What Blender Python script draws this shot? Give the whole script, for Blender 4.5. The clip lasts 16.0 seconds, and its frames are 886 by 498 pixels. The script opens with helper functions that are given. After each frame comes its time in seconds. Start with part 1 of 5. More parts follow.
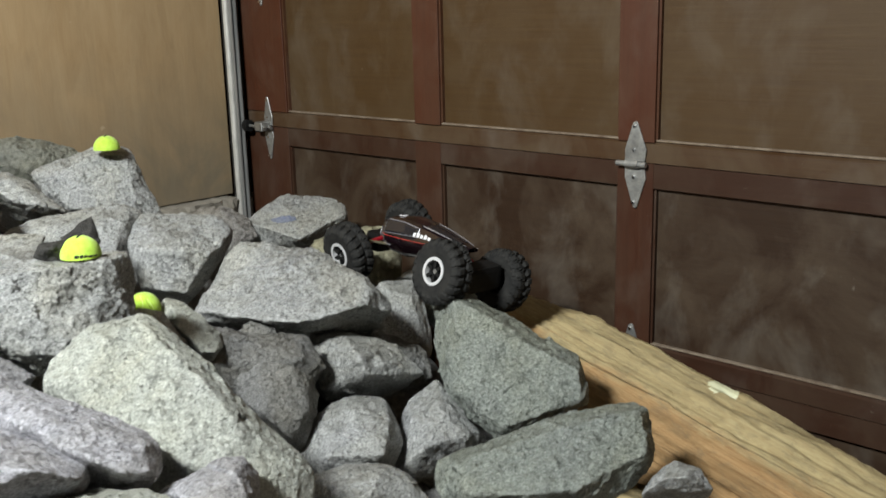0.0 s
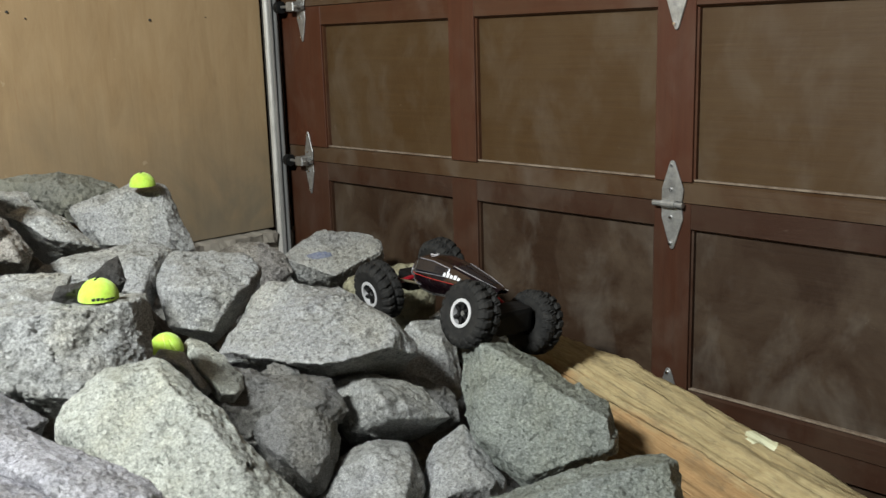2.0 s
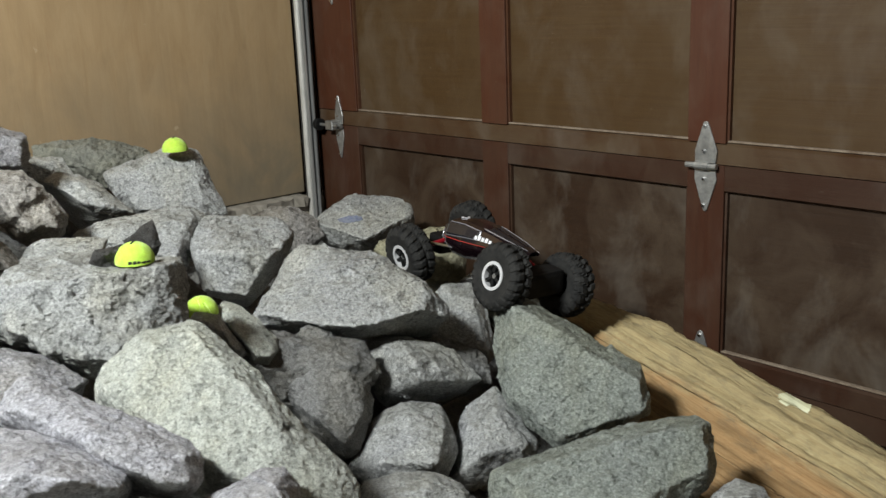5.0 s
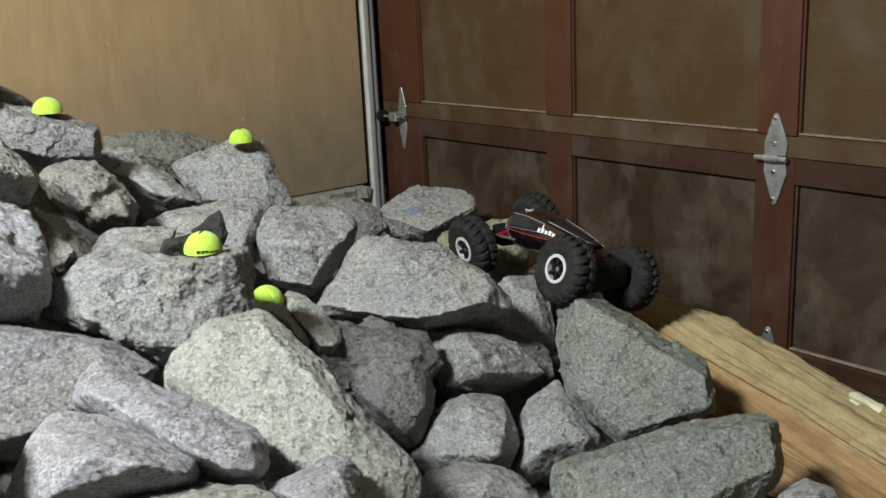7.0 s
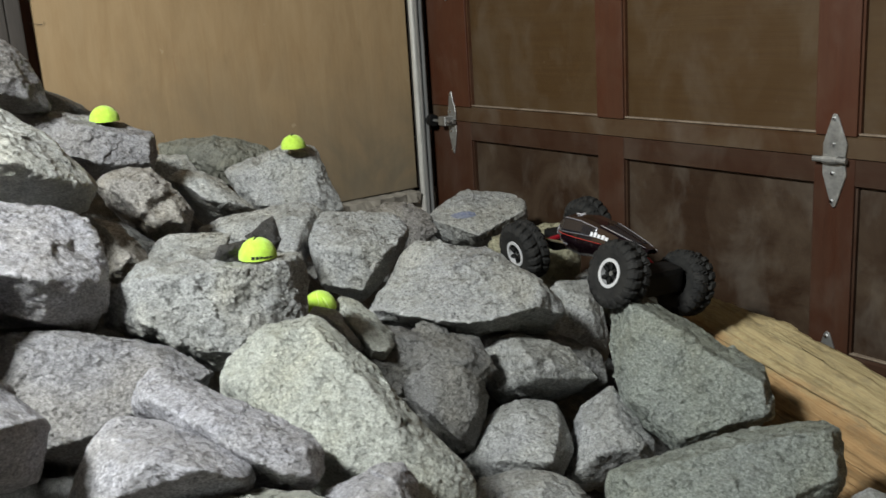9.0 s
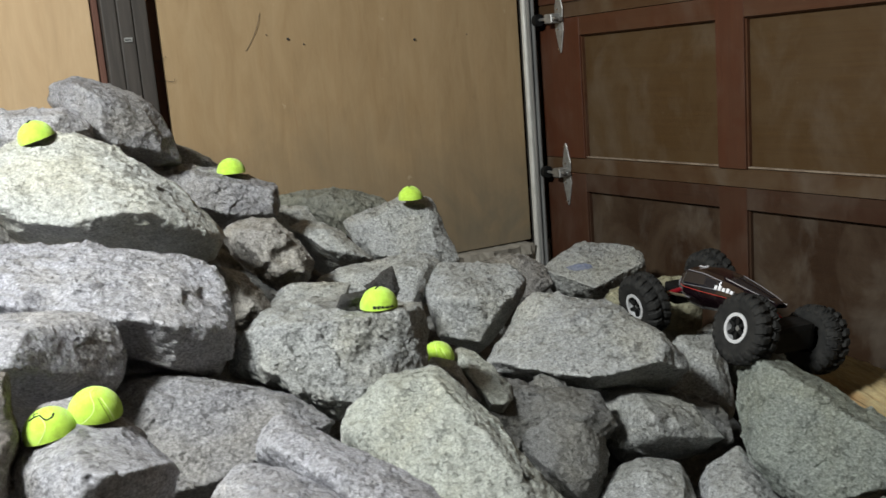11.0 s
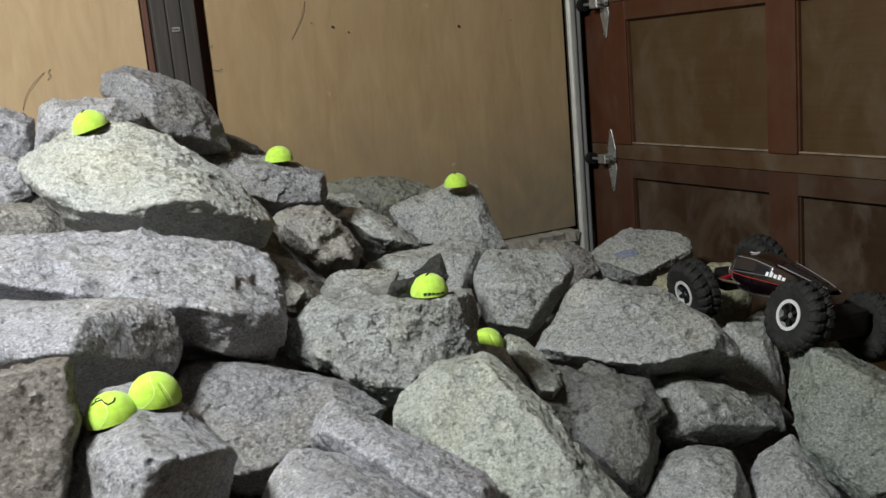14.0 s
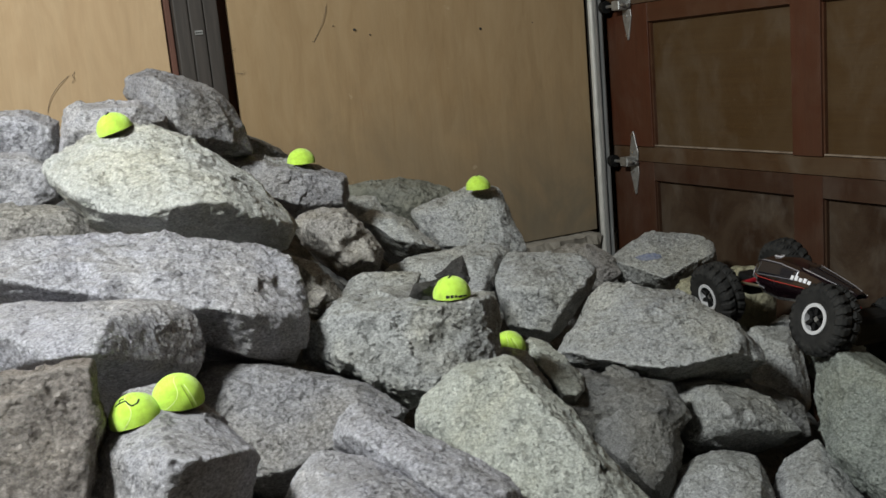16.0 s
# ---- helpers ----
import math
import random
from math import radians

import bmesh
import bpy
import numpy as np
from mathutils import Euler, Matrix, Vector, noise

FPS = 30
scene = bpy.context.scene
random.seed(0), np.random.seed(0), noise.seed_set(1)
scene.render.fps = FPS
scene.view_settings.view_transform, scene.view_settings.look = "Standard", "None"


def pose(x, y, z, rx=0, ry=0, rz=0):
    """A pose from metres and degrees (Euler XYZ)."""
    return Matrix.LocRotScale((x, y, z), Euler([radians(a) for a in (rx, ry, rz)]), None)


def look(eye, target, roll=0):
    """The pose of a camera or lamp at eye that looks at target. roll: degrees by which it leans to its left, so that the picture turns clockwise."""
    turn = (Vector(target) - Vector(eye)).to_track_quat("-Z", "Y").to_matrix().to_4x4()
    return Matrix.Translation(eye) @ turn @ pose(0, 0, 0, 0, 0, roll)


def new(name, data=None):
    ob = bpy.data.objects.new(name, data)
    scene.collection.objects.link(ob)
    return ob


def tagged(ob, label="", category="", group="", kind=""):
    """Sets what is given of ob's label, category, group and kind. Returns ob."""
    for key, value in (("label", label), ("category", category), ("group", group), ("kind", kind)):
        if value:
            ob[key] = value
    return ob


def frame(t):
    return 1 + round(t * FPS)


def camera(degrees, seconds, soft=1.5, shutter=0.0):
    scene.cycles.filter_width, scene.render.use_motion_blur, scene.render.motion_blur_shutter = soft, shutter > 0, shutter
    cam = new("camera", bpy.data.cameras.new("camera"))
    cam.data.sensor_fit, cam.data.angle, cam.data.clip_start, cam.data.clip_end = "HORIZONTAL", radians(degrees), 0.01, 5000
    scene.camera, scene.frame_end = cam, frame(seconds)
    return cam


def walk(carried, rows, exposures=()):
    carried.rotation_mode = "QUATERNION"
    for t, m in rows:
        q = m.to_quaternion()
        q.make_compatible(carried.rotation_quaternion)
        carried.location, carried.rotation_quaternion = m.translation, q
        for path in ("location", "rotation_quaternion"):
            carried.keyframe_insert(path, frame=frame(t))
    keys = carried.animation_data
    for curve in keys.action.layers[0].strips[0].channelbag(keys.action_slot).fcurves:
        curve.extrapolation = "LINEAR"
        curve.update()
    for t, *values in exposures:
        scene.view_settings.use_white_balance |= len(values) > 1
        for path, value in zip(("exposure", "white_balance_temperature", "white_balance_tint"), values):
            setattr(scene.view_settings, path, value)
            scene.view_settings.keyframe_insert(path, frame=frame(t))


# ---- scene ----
cam = camera(49.5, 16.0, soft=1.5, shutter=0.5)
PATH = [
    (0, (2.775, -2.095, 1.466), (1.456, -0.671, 0.984), -1.43),
    (0.5, (2.783, -2.054, 1.465), (1.441, -0.636, 1.028), -1.12),
    (1, (2.78, -2.029, 1.478), (1.403, -0.651, 1.027), -0.53),
    (1.5, (2.782, -2.025, 1.48), (1.382, -0.665, 1.043), -0.83),
    (2, (2.796, -2.017, 1.488), (1.382, -0.668, 1.063), -1.69),
    (2.5, (2.802, -2.016, 1.485), (1.385, -0.676, 1.041), -2.91),
    (3, (2.809, -2.016, 1.485), (1.388, -0.689, 1.016), -2.88),
    (3.5, (2.811, -2.015, 1.488), (1.386, -0.698, 1.003), -2.70),
    (6, (2.783, -2.028, 1.483), (1.308, -0.772, 0.984), -2.38),
    (6.5, (2.787, -2.028, 1.484), (1.285, -0.807, 0.982), -2.72),
    (7, (2.787, -2.027, 1.485), (1.264, -0.832, 0.979), -2.73),
    (7.5, (2.782, -2.027, 1.483), (1.251, -0.847, 0.969), -2.49),
    (8, (2.78, -2.027, 1.484), (1.245, -0.852, 0.972), -2.62),
    (8.5, (2.773, -2.028, 1.481), (1.222, -0.874, 0.967), -3.20),
    (9, (2.774, -2.03, 1.486), (1.191, -0.912, 0.993), -3.67),
    (9.5, (2.766, -2.034, 1.485), (1.146, -0.955, 1.024), -3.85),
    (10, (2.76, -2.033, 1.482), (1.101, -1.001, 1.056), -4.05),
    (12.5, (2.732, -2.063, 1.48), (0.975, -1.175, 1.127), -4.93),
    (13, (2.737, -2.062, 1.481), (0.979, -1.182, 1.112), -4.97),
    (13.5, (2.736, -2.062, 1.48), (0.978, -1.186, 1.101), -5.14),
    (14, (2.735, -2.062, 1.48), (0.982, -1.183, 1.091), -5.13),
    (14.5, (2.736, -2.063, 1.481), (0.983, -1.179, 1.098), -5.14),
    (15, (2.734, -2.065, 1.479), (0.973, -1.194, 1.107), -5.42),
    (15.5, (2.734, -2.064, 1.48), (0.968, -1.202, 1.106), -5.27),
    (16, (2.728, -2.064, 1.478), (0.955, -1.22, 1.099), -5.25),
]
EXPOSURES = [(0.0, -0.03), (3.5, -0.1), (6.0, -0.17), (8.5, -0.3), (10.0, -0.36), (12.5, -0.55), (16.0, -0.77)]
walk(cam, [(t, look(eye, target, roll)) for t, eye, target, roll in PATH], EXPOSURES)

# ---- light: one shop lamp under the ceiling, to the left of and behind the heap, plus an added fill ----
world = bpy.data.worlds.new("garage_dark")
scene.world = world
world.use_nodes = True
world.node_tree.nodes["Background"].inputs["Color"].default_value = (0.5, 0.55, 0.6, 1)
world.node_tree.nodes["Background"].inputs["Strength"].default_value = 0.003


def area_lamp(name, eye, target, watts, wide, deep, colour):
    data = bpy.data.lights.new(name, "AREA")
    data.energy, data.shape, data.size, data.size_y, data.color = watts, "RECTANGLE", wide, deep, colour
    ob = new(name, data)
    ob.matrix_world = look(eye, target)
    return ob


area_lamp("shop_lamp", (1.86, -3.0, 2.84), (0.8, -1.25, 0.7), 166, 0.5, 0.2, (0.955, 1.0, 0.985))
# weak fill light added near the ceiling, not a known fixture of the garage
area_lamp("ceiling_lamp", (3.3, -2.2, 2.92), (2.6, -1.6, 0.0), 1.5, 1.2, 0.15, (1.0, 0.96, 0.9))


# ---- materials ----
class Nodes:
    """A short way to write a node material."""

    def __init__(self, name):
        self.mat = bpy.data.materials.new(name)
        self.mat.use_nodes = True
        self.tree = self.mat.node_tree
        self.shader = self.tree.nodes["Principled BSDF"]

    def add(self, kind, **values):
        node = self.tree.nodes.new(kind)
        for key, value in values.items():
            node.inputs[key.replace("_", " ")].default_value = value
        return node

    def link(self, a, b):
        self.tree.links.new(a, b)
        return b

    def coords(self, scale=(1, 1, 1), shift=True):
        tex = self.add("ShaderNodeTexCoord")
        m = self.add("ShaderNodeMapping")
        m.inputs["Scale"].default_value = scale
        self.link(tex.outputs["Object"], m.inputs["Vector"])
        if shift:
            info = self.add("ShaderNodeObjectInfo")
            mul = self.add("ShaderNodeMath")
            mul.operation = "MULTIPLY"
            mul.inputs[1].default_value = 37.0
            self.link(info.outputs["Random"], mul.inputs[0])
            comb = self.add("ShaderNodeCombineXYZ")
            for k in "XYZ":
                self.link(mul.outputs[0], comb.inputs[k])
            self.link(comb.outputs[0], m.inputs["Location"])
        return m.outputs["Vector"]

    def noise(self, where, scale, detail=4.0, rough=0.6, distort=0.0):
        n = self.add("ShaderNodeTexNoise", Scale=scale, Detail=detail, Roughness=rough, Distortion=distort)
        self.link(where, n.inputs["Vector"])
        return n.outputs["Fac"]

    def ramp(self, fac, stops):
        r = self.add("ShaderNodeValToRGB")
        el = r.color_ramp.elements
        while len(el) < len(stops):
            el.new(0.5)
        for e, (p, c) in zip(el, stops):
            e.position = p
            e.color = (*c, 1) if len(c) == 3 else c
        self.link(fac, r.inputs["Fac"])
        return r.outputs["Color"]

    def mix(self, fac, a, b, how="MIX"):
        m = self.tree.nodes.new("ShaderNodeMix")
        m.data_type, m.blend_type = "RGBA", how
        for value, slot in ((fac, m.inputs[0]), (a, m.inputs[6]), (b, m.inputs[7])):
            if isinstance(value, (int, float)):
                slot.default_value = value
            elif isinstance(value, tuple):
                slot.default_value = (*value, 1)
            else:
                self.link(value, slot)
        return m.outputs[2]

    def bump(self, height, strength, distance, after=None):
        b = self.add("ShaderNodeBump", Strength=strength, Distance=distance)
        self.link(height, b.inputs["Height"])
        if after:
            self.link(after, b.inputs["Normal"])
        return b.outputs["Normal"]

    def chips(self, where, cells):
        """Heights, in metres, of flat facets, each leaning its own way."""
        wob = self.add("ShaderNodeTexNoise", Scale=cells * 0.8, Detail=2.0)
        self.link(where, wob.inputs["Vector"])
        bent = self.mix(0.35 / cells, where, wob.outputs["Color"], "ADD")
        vor = self.add("ShaderNodeTexVoronoi", Scale=cells)
        self.link(bent, vor.inputs["Vector"])
        ops = []
        for how in ("SUBTRACT", "SUBTRACT", "DOT_PRODUCT"):
            m = self.add("ShaderNodeVectorMath")
            m.operation = how
            ops.append(m)
        self.link(bent, ops[0].inputs[0])
        self.link(vor.outputs["Position"], ops[0].inputs[1])
        self.link(vor.outputs["Color"], ops[1].inputs[0])
        ops[1].inputs[1].default_value = (0.5, 0.5, 0.5)
        self.link(ops[0].outputs["Vector"], ops[2].inputs[0])
        self.link(ops[1].outputs["Vector"], ops[2].inputs[1])
        return ops[2].outputs["Value"]

    def done(self, colour=None, rough=0.6, metal=0.0, normal=None, spec=0.5):
        s = self.shader
        if isinstance(colour, tuple):
            s.inputs["Base Color"].default_value = (*colour, 1)
        elif colour is not None:
            self.link(colour, s.inputs["Base Color"])
        if isinstance(rough, (int, float)):
            s.inputs["Roughness"].default_value = rough
        else:
            self.link(rough, s.inputs["Roughness"])
        s.inputs["Metallic"].default_value = metal
        s.inputs["Specular IOR Level"].default_value = spec
        if normal:
            self.link(normal, s.inputs["Normal"])
        return self.mat


def g3(v):
    return (v, v, v)


def granite_material(name, base, dark, light, grain=330.0, contrast=1.0):
    """Coarse broken granite: crystals of three tones, dull dust, stains, and a sharp crystalline relief."""
    n = Nodes(name)
    v = n.coords()
    big = n.noise(v, 5.0, 5, 0.6, 0.4)
    mid = n.noise(v, 38.0, 6, 0.72)
    flecks = n.coords((1.0, 1.1, 1.3))
    fine = n.noise(flecks, grain * 0.6, 5, 0.78)
    vor = n.add("ShaderNodeTexVoronoi", Scale=grain * 0.62)
    n.link(flecks, vor.inputs["Vector"])
    cell = n.ramp(vor.outputs["Color"], [(0.14, dark), (0.36, base), (0.66, base), (0.9, light)])
    speck = n.ramp(fine, [(0.37, g3(0.26)), (0.5, g3(1.0)), (0.63, g3(1.8))])
    col = n.mix(0.34 * contrast, base, cell)
    col = n.mix(0.5 * min(1.0, contrast), col, speck, "MULTIPLY")
    dust = n.ramp(mid, [(0.33, g3(0.78)), (0.5, g3(1.0)), (0.68, g3(1.12))])
    col = n.mix(0.75, col, dust, "MULTIPLY")
    blotch = n.ramp(n.noise(v, 11.0, 5, 0.62, 0.5), [(0.3, g3(0.8)), (0.5, g3(1.0)), (0.7, g3(1.1))])
    col = n.mix(0.75, col, blotch, "MULTIPLY")
    tint = n.ramp(big, [(0.3, (0.88, 0.88, 0.94)), (0.5, (1.0, 1.0, 1.0)), (0.7, (1.08, 1.03, 0.9))])
    col = n.mix(0.8, col, tint, "MULTIPLY")
    info = n.add("ShaderNodeObjectInfo")
    shade = n.ramp(info.outputs["Random"], [(0.0, g3(0.88)), (1.0, g3(1.1))])
    col = n.mix(1.0, col, shade, "MULTIPLY")
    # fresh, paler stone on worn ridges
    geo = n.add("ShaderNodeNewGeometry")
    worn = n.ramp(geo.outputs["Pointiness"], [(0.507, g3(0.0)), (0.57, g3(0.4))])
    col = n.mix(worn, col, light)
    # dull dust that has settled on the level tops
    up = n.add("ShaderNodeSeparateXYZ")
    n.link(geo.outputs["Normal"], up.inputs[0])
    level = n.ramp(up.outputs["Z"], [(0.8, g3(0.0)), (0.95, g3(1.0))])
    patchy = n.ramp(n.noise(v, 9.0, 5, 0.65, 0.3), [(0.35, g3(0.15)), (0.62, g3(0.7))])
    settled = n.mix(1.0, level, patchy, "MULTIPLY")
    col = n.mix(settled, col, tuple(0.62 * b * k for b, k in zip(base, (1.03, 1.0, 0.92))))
    # broken faces: flat chips of three sizes that lean each its own way, then crystals
    nrm = n.bump(n.noise(v, 26.0, 8, 0.68), 1.0, 0.010)
    for cells, lean in ((34.0, 0.42), (80.0, 0.68), (175.0, 1.0)):
        nrm = n.bump(n.chips(v, cells), 1.0, lean, nrm)
    nrm = n.bump(n.noise(n.coords((1, 1, 1.5)), 95.0, 6, 0.76), 0.9, 0.0065, nrm)
    nrm = n.bump(fine, 0.4, 0.0016, nrm)
    return n.done(col, n.ramp(fine, [(0.35, g3(0.8)), (0.65, g3(0.36))]), 0.0, nrm, 0.6)


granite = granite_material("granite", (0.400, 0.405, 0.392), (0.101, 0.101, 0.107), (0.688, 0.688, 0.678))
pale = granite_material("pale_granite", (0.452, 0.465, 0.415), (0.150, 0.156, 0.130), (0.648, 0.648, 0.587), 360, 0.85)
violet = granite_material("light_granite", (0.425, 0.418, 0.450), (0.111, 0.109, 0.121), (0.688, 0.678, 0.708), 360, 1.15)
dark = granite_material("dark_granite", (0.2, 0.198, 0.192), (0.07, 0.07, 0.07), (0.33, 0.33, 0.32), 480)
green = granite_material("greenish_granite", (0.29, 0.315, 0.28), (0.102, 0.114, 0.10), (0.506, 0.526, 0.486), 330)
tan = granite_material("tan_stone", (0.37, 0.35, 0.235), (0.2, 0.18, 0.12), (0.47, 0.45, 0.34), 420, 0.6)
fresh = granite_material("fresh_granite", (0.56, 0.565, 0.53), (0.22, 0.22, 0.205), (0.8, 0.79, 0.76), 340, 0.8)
# near-black tone that paints shade: a stone's shadowed side and a hole
shade_dark = granite_material("shade_dark_stone", (0.036, 0.034, 0.031), (0.025, 0.024, 0.022), (0.085, 0.08, 0.075), 420, 0.7)
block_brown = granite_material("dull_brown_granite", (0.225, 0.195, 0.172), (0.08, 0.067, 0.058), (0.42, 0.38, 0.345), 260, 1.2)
# dusty stone by the plywood, with its shade mixed into the colour
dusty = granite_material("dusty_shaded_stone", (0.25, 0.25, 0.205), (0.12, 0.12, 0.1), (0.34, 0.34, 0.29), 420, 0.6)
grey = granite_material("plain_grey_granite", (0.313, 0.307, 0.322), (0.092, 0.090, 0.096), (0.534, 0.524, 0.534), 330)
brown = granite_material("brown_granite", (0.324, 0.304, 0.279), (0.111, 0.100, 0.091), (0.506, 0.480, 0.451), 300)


def painted_wood(name, low, high, dusty, dust_amount, along, grain=1.0):
    """Stained door wood: grain along one axis, scuffs and dust. Laid out in the door's own metres."""
    n = Nodes(name)
    v = n.coords((2, 2, 60) if along == "x" else (60, 2, 2), True)
    plain = n.coords((1, 1, 1), True)
    streak = n.noise(v, 1.6, 6, 0.65, 0.3)
    col = n.ramp(streak, [(0.1, low), (0.9, high)])
    blotch = n.noise(plain, 4.2, 6, 0.68, 0.8)
    mask = n.ramp(blotch, [(0.4, g3(0.0)), (0.68, g3(dust_amount))])
    col = n.mix(mask, col, dusty)
    scuff = n.ramp(n.noise(n.coords((4, 4, 2.6), True), 1.7, 4, 0.62, 0.35), [(0.5, g3(0.0)), (0.8, g3(0.42 * dust_amount))])
    col = n.mix(scuff, col, (0.19, 0.172, 0.145))
    rub = n.ramp(n.noise(n.coords((5, 5, 4), True), 2.2, 6, 0.7, 0.5), [(0.68, g3(0.0)), (0.76, g3(0.4))])
    col = n.mix(rub, col, (0.26, 0.24, 0.21))
    nrm = n.bump(streak, 0.25 * grain, 0.002)
    return n.done(col, n.ramp(blotch, [(0.3, g3(0.46)), (0.7, g3(0.7))]), 0.0, nrm, 0.35)


# the low_ woods are darker copies for the two lower sections
stile_wood = painted_wood("red_brown_stile_wood", (0.0466, 0.0135, 0.0056), (0.0784, 0.0238, 0.0097), (0.0824, 0.0434, 0.0211), 0.35, "z")
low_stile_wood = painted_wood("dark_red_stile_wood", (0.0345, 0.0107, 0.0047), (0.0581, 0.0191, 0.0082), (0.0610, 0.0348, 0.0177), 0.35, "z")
rail_wood = painted_wood("red_brown_rail_wood", (0.0453, 0.0151, 0.0056), (0.0738, 0.0252, 0.0103), (0.0803, 0.0453, 0.0213), 0.4, "x")
panel_wood = painted_wood("olive_brown_panel", (0.0492, 0.0250, 0.0088), (0.0707, 0.0392, 0.0133), (0.0845, 0.0546, 0.0256), 0.5, "x")
dusty_rail_wood = painted_wood("dusty_tan_rail_wood", (0.0432, 0.0195, 0.0077), (0.0708, 0.0362, 0.0154), (0.0885, 0.0594, 0.0325), 0.7, "x")
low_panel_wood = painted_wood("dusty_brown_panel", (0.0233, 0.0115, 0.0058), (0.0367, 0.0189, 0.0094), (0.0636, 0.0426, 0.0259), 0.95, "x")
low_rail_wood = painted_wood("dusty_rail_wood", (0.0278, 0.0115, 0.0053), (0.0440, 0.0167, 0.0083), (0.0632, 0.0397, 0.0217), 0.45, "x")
n = Nodes("dust_ledge")
dust_ledge = n.done(n.ramp(n.noise(n.coords(), 30, 5, 0.7), [(0.3, (0.11, 0.07, 0.045)), (0.6, (0.24, 0.19, 0.14))]), 0.9)


def plywood_material(name, dark, middle, pale_wood):
    n = Nodes(name)
    v = n.coords((1, 3, 0.8), False)
    plain = n.coords((1, 1, 1), False)
    grain = n.noise(v, 5.0, 7, 0.62, 0.9)
    col = n.ramp(grain, [(0.25, dark), (0.55, middle), (0.8, pale_wood)])
    fine = n.noise(n.coords((1, 90, 3), False), 4.0, 4, 0.7)
    col = n.mix(0.2, col, n.ramp(fine, [(0.3, g3(0.78)), (0.7, g3(1.1))]), "MULTIPLY")
    # an old damp and dust stain with a cloudy edge, low on the sheet by the door
    sep = n.add("ShaderNodeSeparateXYZ")
    n.link(plain, sep.inputs[0])
    cloud = n.add("ShaderNodeMath")
    cloud.operation = "MULTIPLY_ADD"
    n.link(n.noise(plain, 3.2, 6, 0.65, 0.6), cloud.inputs[0])
    cloud.inputs[1].default_value = -0.75
    n.link(sep.outputs["Z"], cloud.inputs[2])
    stain = n.ramp(cloud.outputs[0], [(0.5, g3(0.8)), (0.68, g3(0.42)), (1.0, g3(0.0))])
    col = n.mix(stain, col, (0.15, 0.13, 0.095))
    rust = n.ramp(n.noise(n.coords((1, 1, 0.5), False), 7.0, 6, 0.7, 0.8), [(0.64, g3(0.0)), (0.76, g3(0.45))])
    col = n.mix(rust, col, (0.3, 0.145, 0.065))
    streaks = n.ramp(n.noise(n.coords((1, 6, 0.7), False), 2.4, 6, 0.72, 0.5), [(0.35, g3(0.82)), (0.55, g3(1.0)), (0.75, g3(1.06))])
    col = n.mix(0.4, col, streaks, "MULTIPLY")
    spots = n.ramp(n.noise(plain, 19, 3, 0.6), [(0.72, g3(0.0)), (0.78, g3(0.35))])
    col = n.mix(spots, col, (0.56, 0.45, 0.3))
    nrm = n.bump(fine, 0.15, 0.001)
    return n.done(col, 0.72, 0.0, nrm, 0.3)


plywood = plywood_material("plywood", (0.31, 0.206, 0.105), (0.36, 0.249, 0.134), (0.39, 0.278, 0.155))
# the same plywood in lighter tones, for the sheets beyond the post
bright_plywood = plywood_material("bright_plywood", (0.42, 0.285, 0.16), (0.475, 0.335, 0.195), (0.51, 0.37, 0.225))


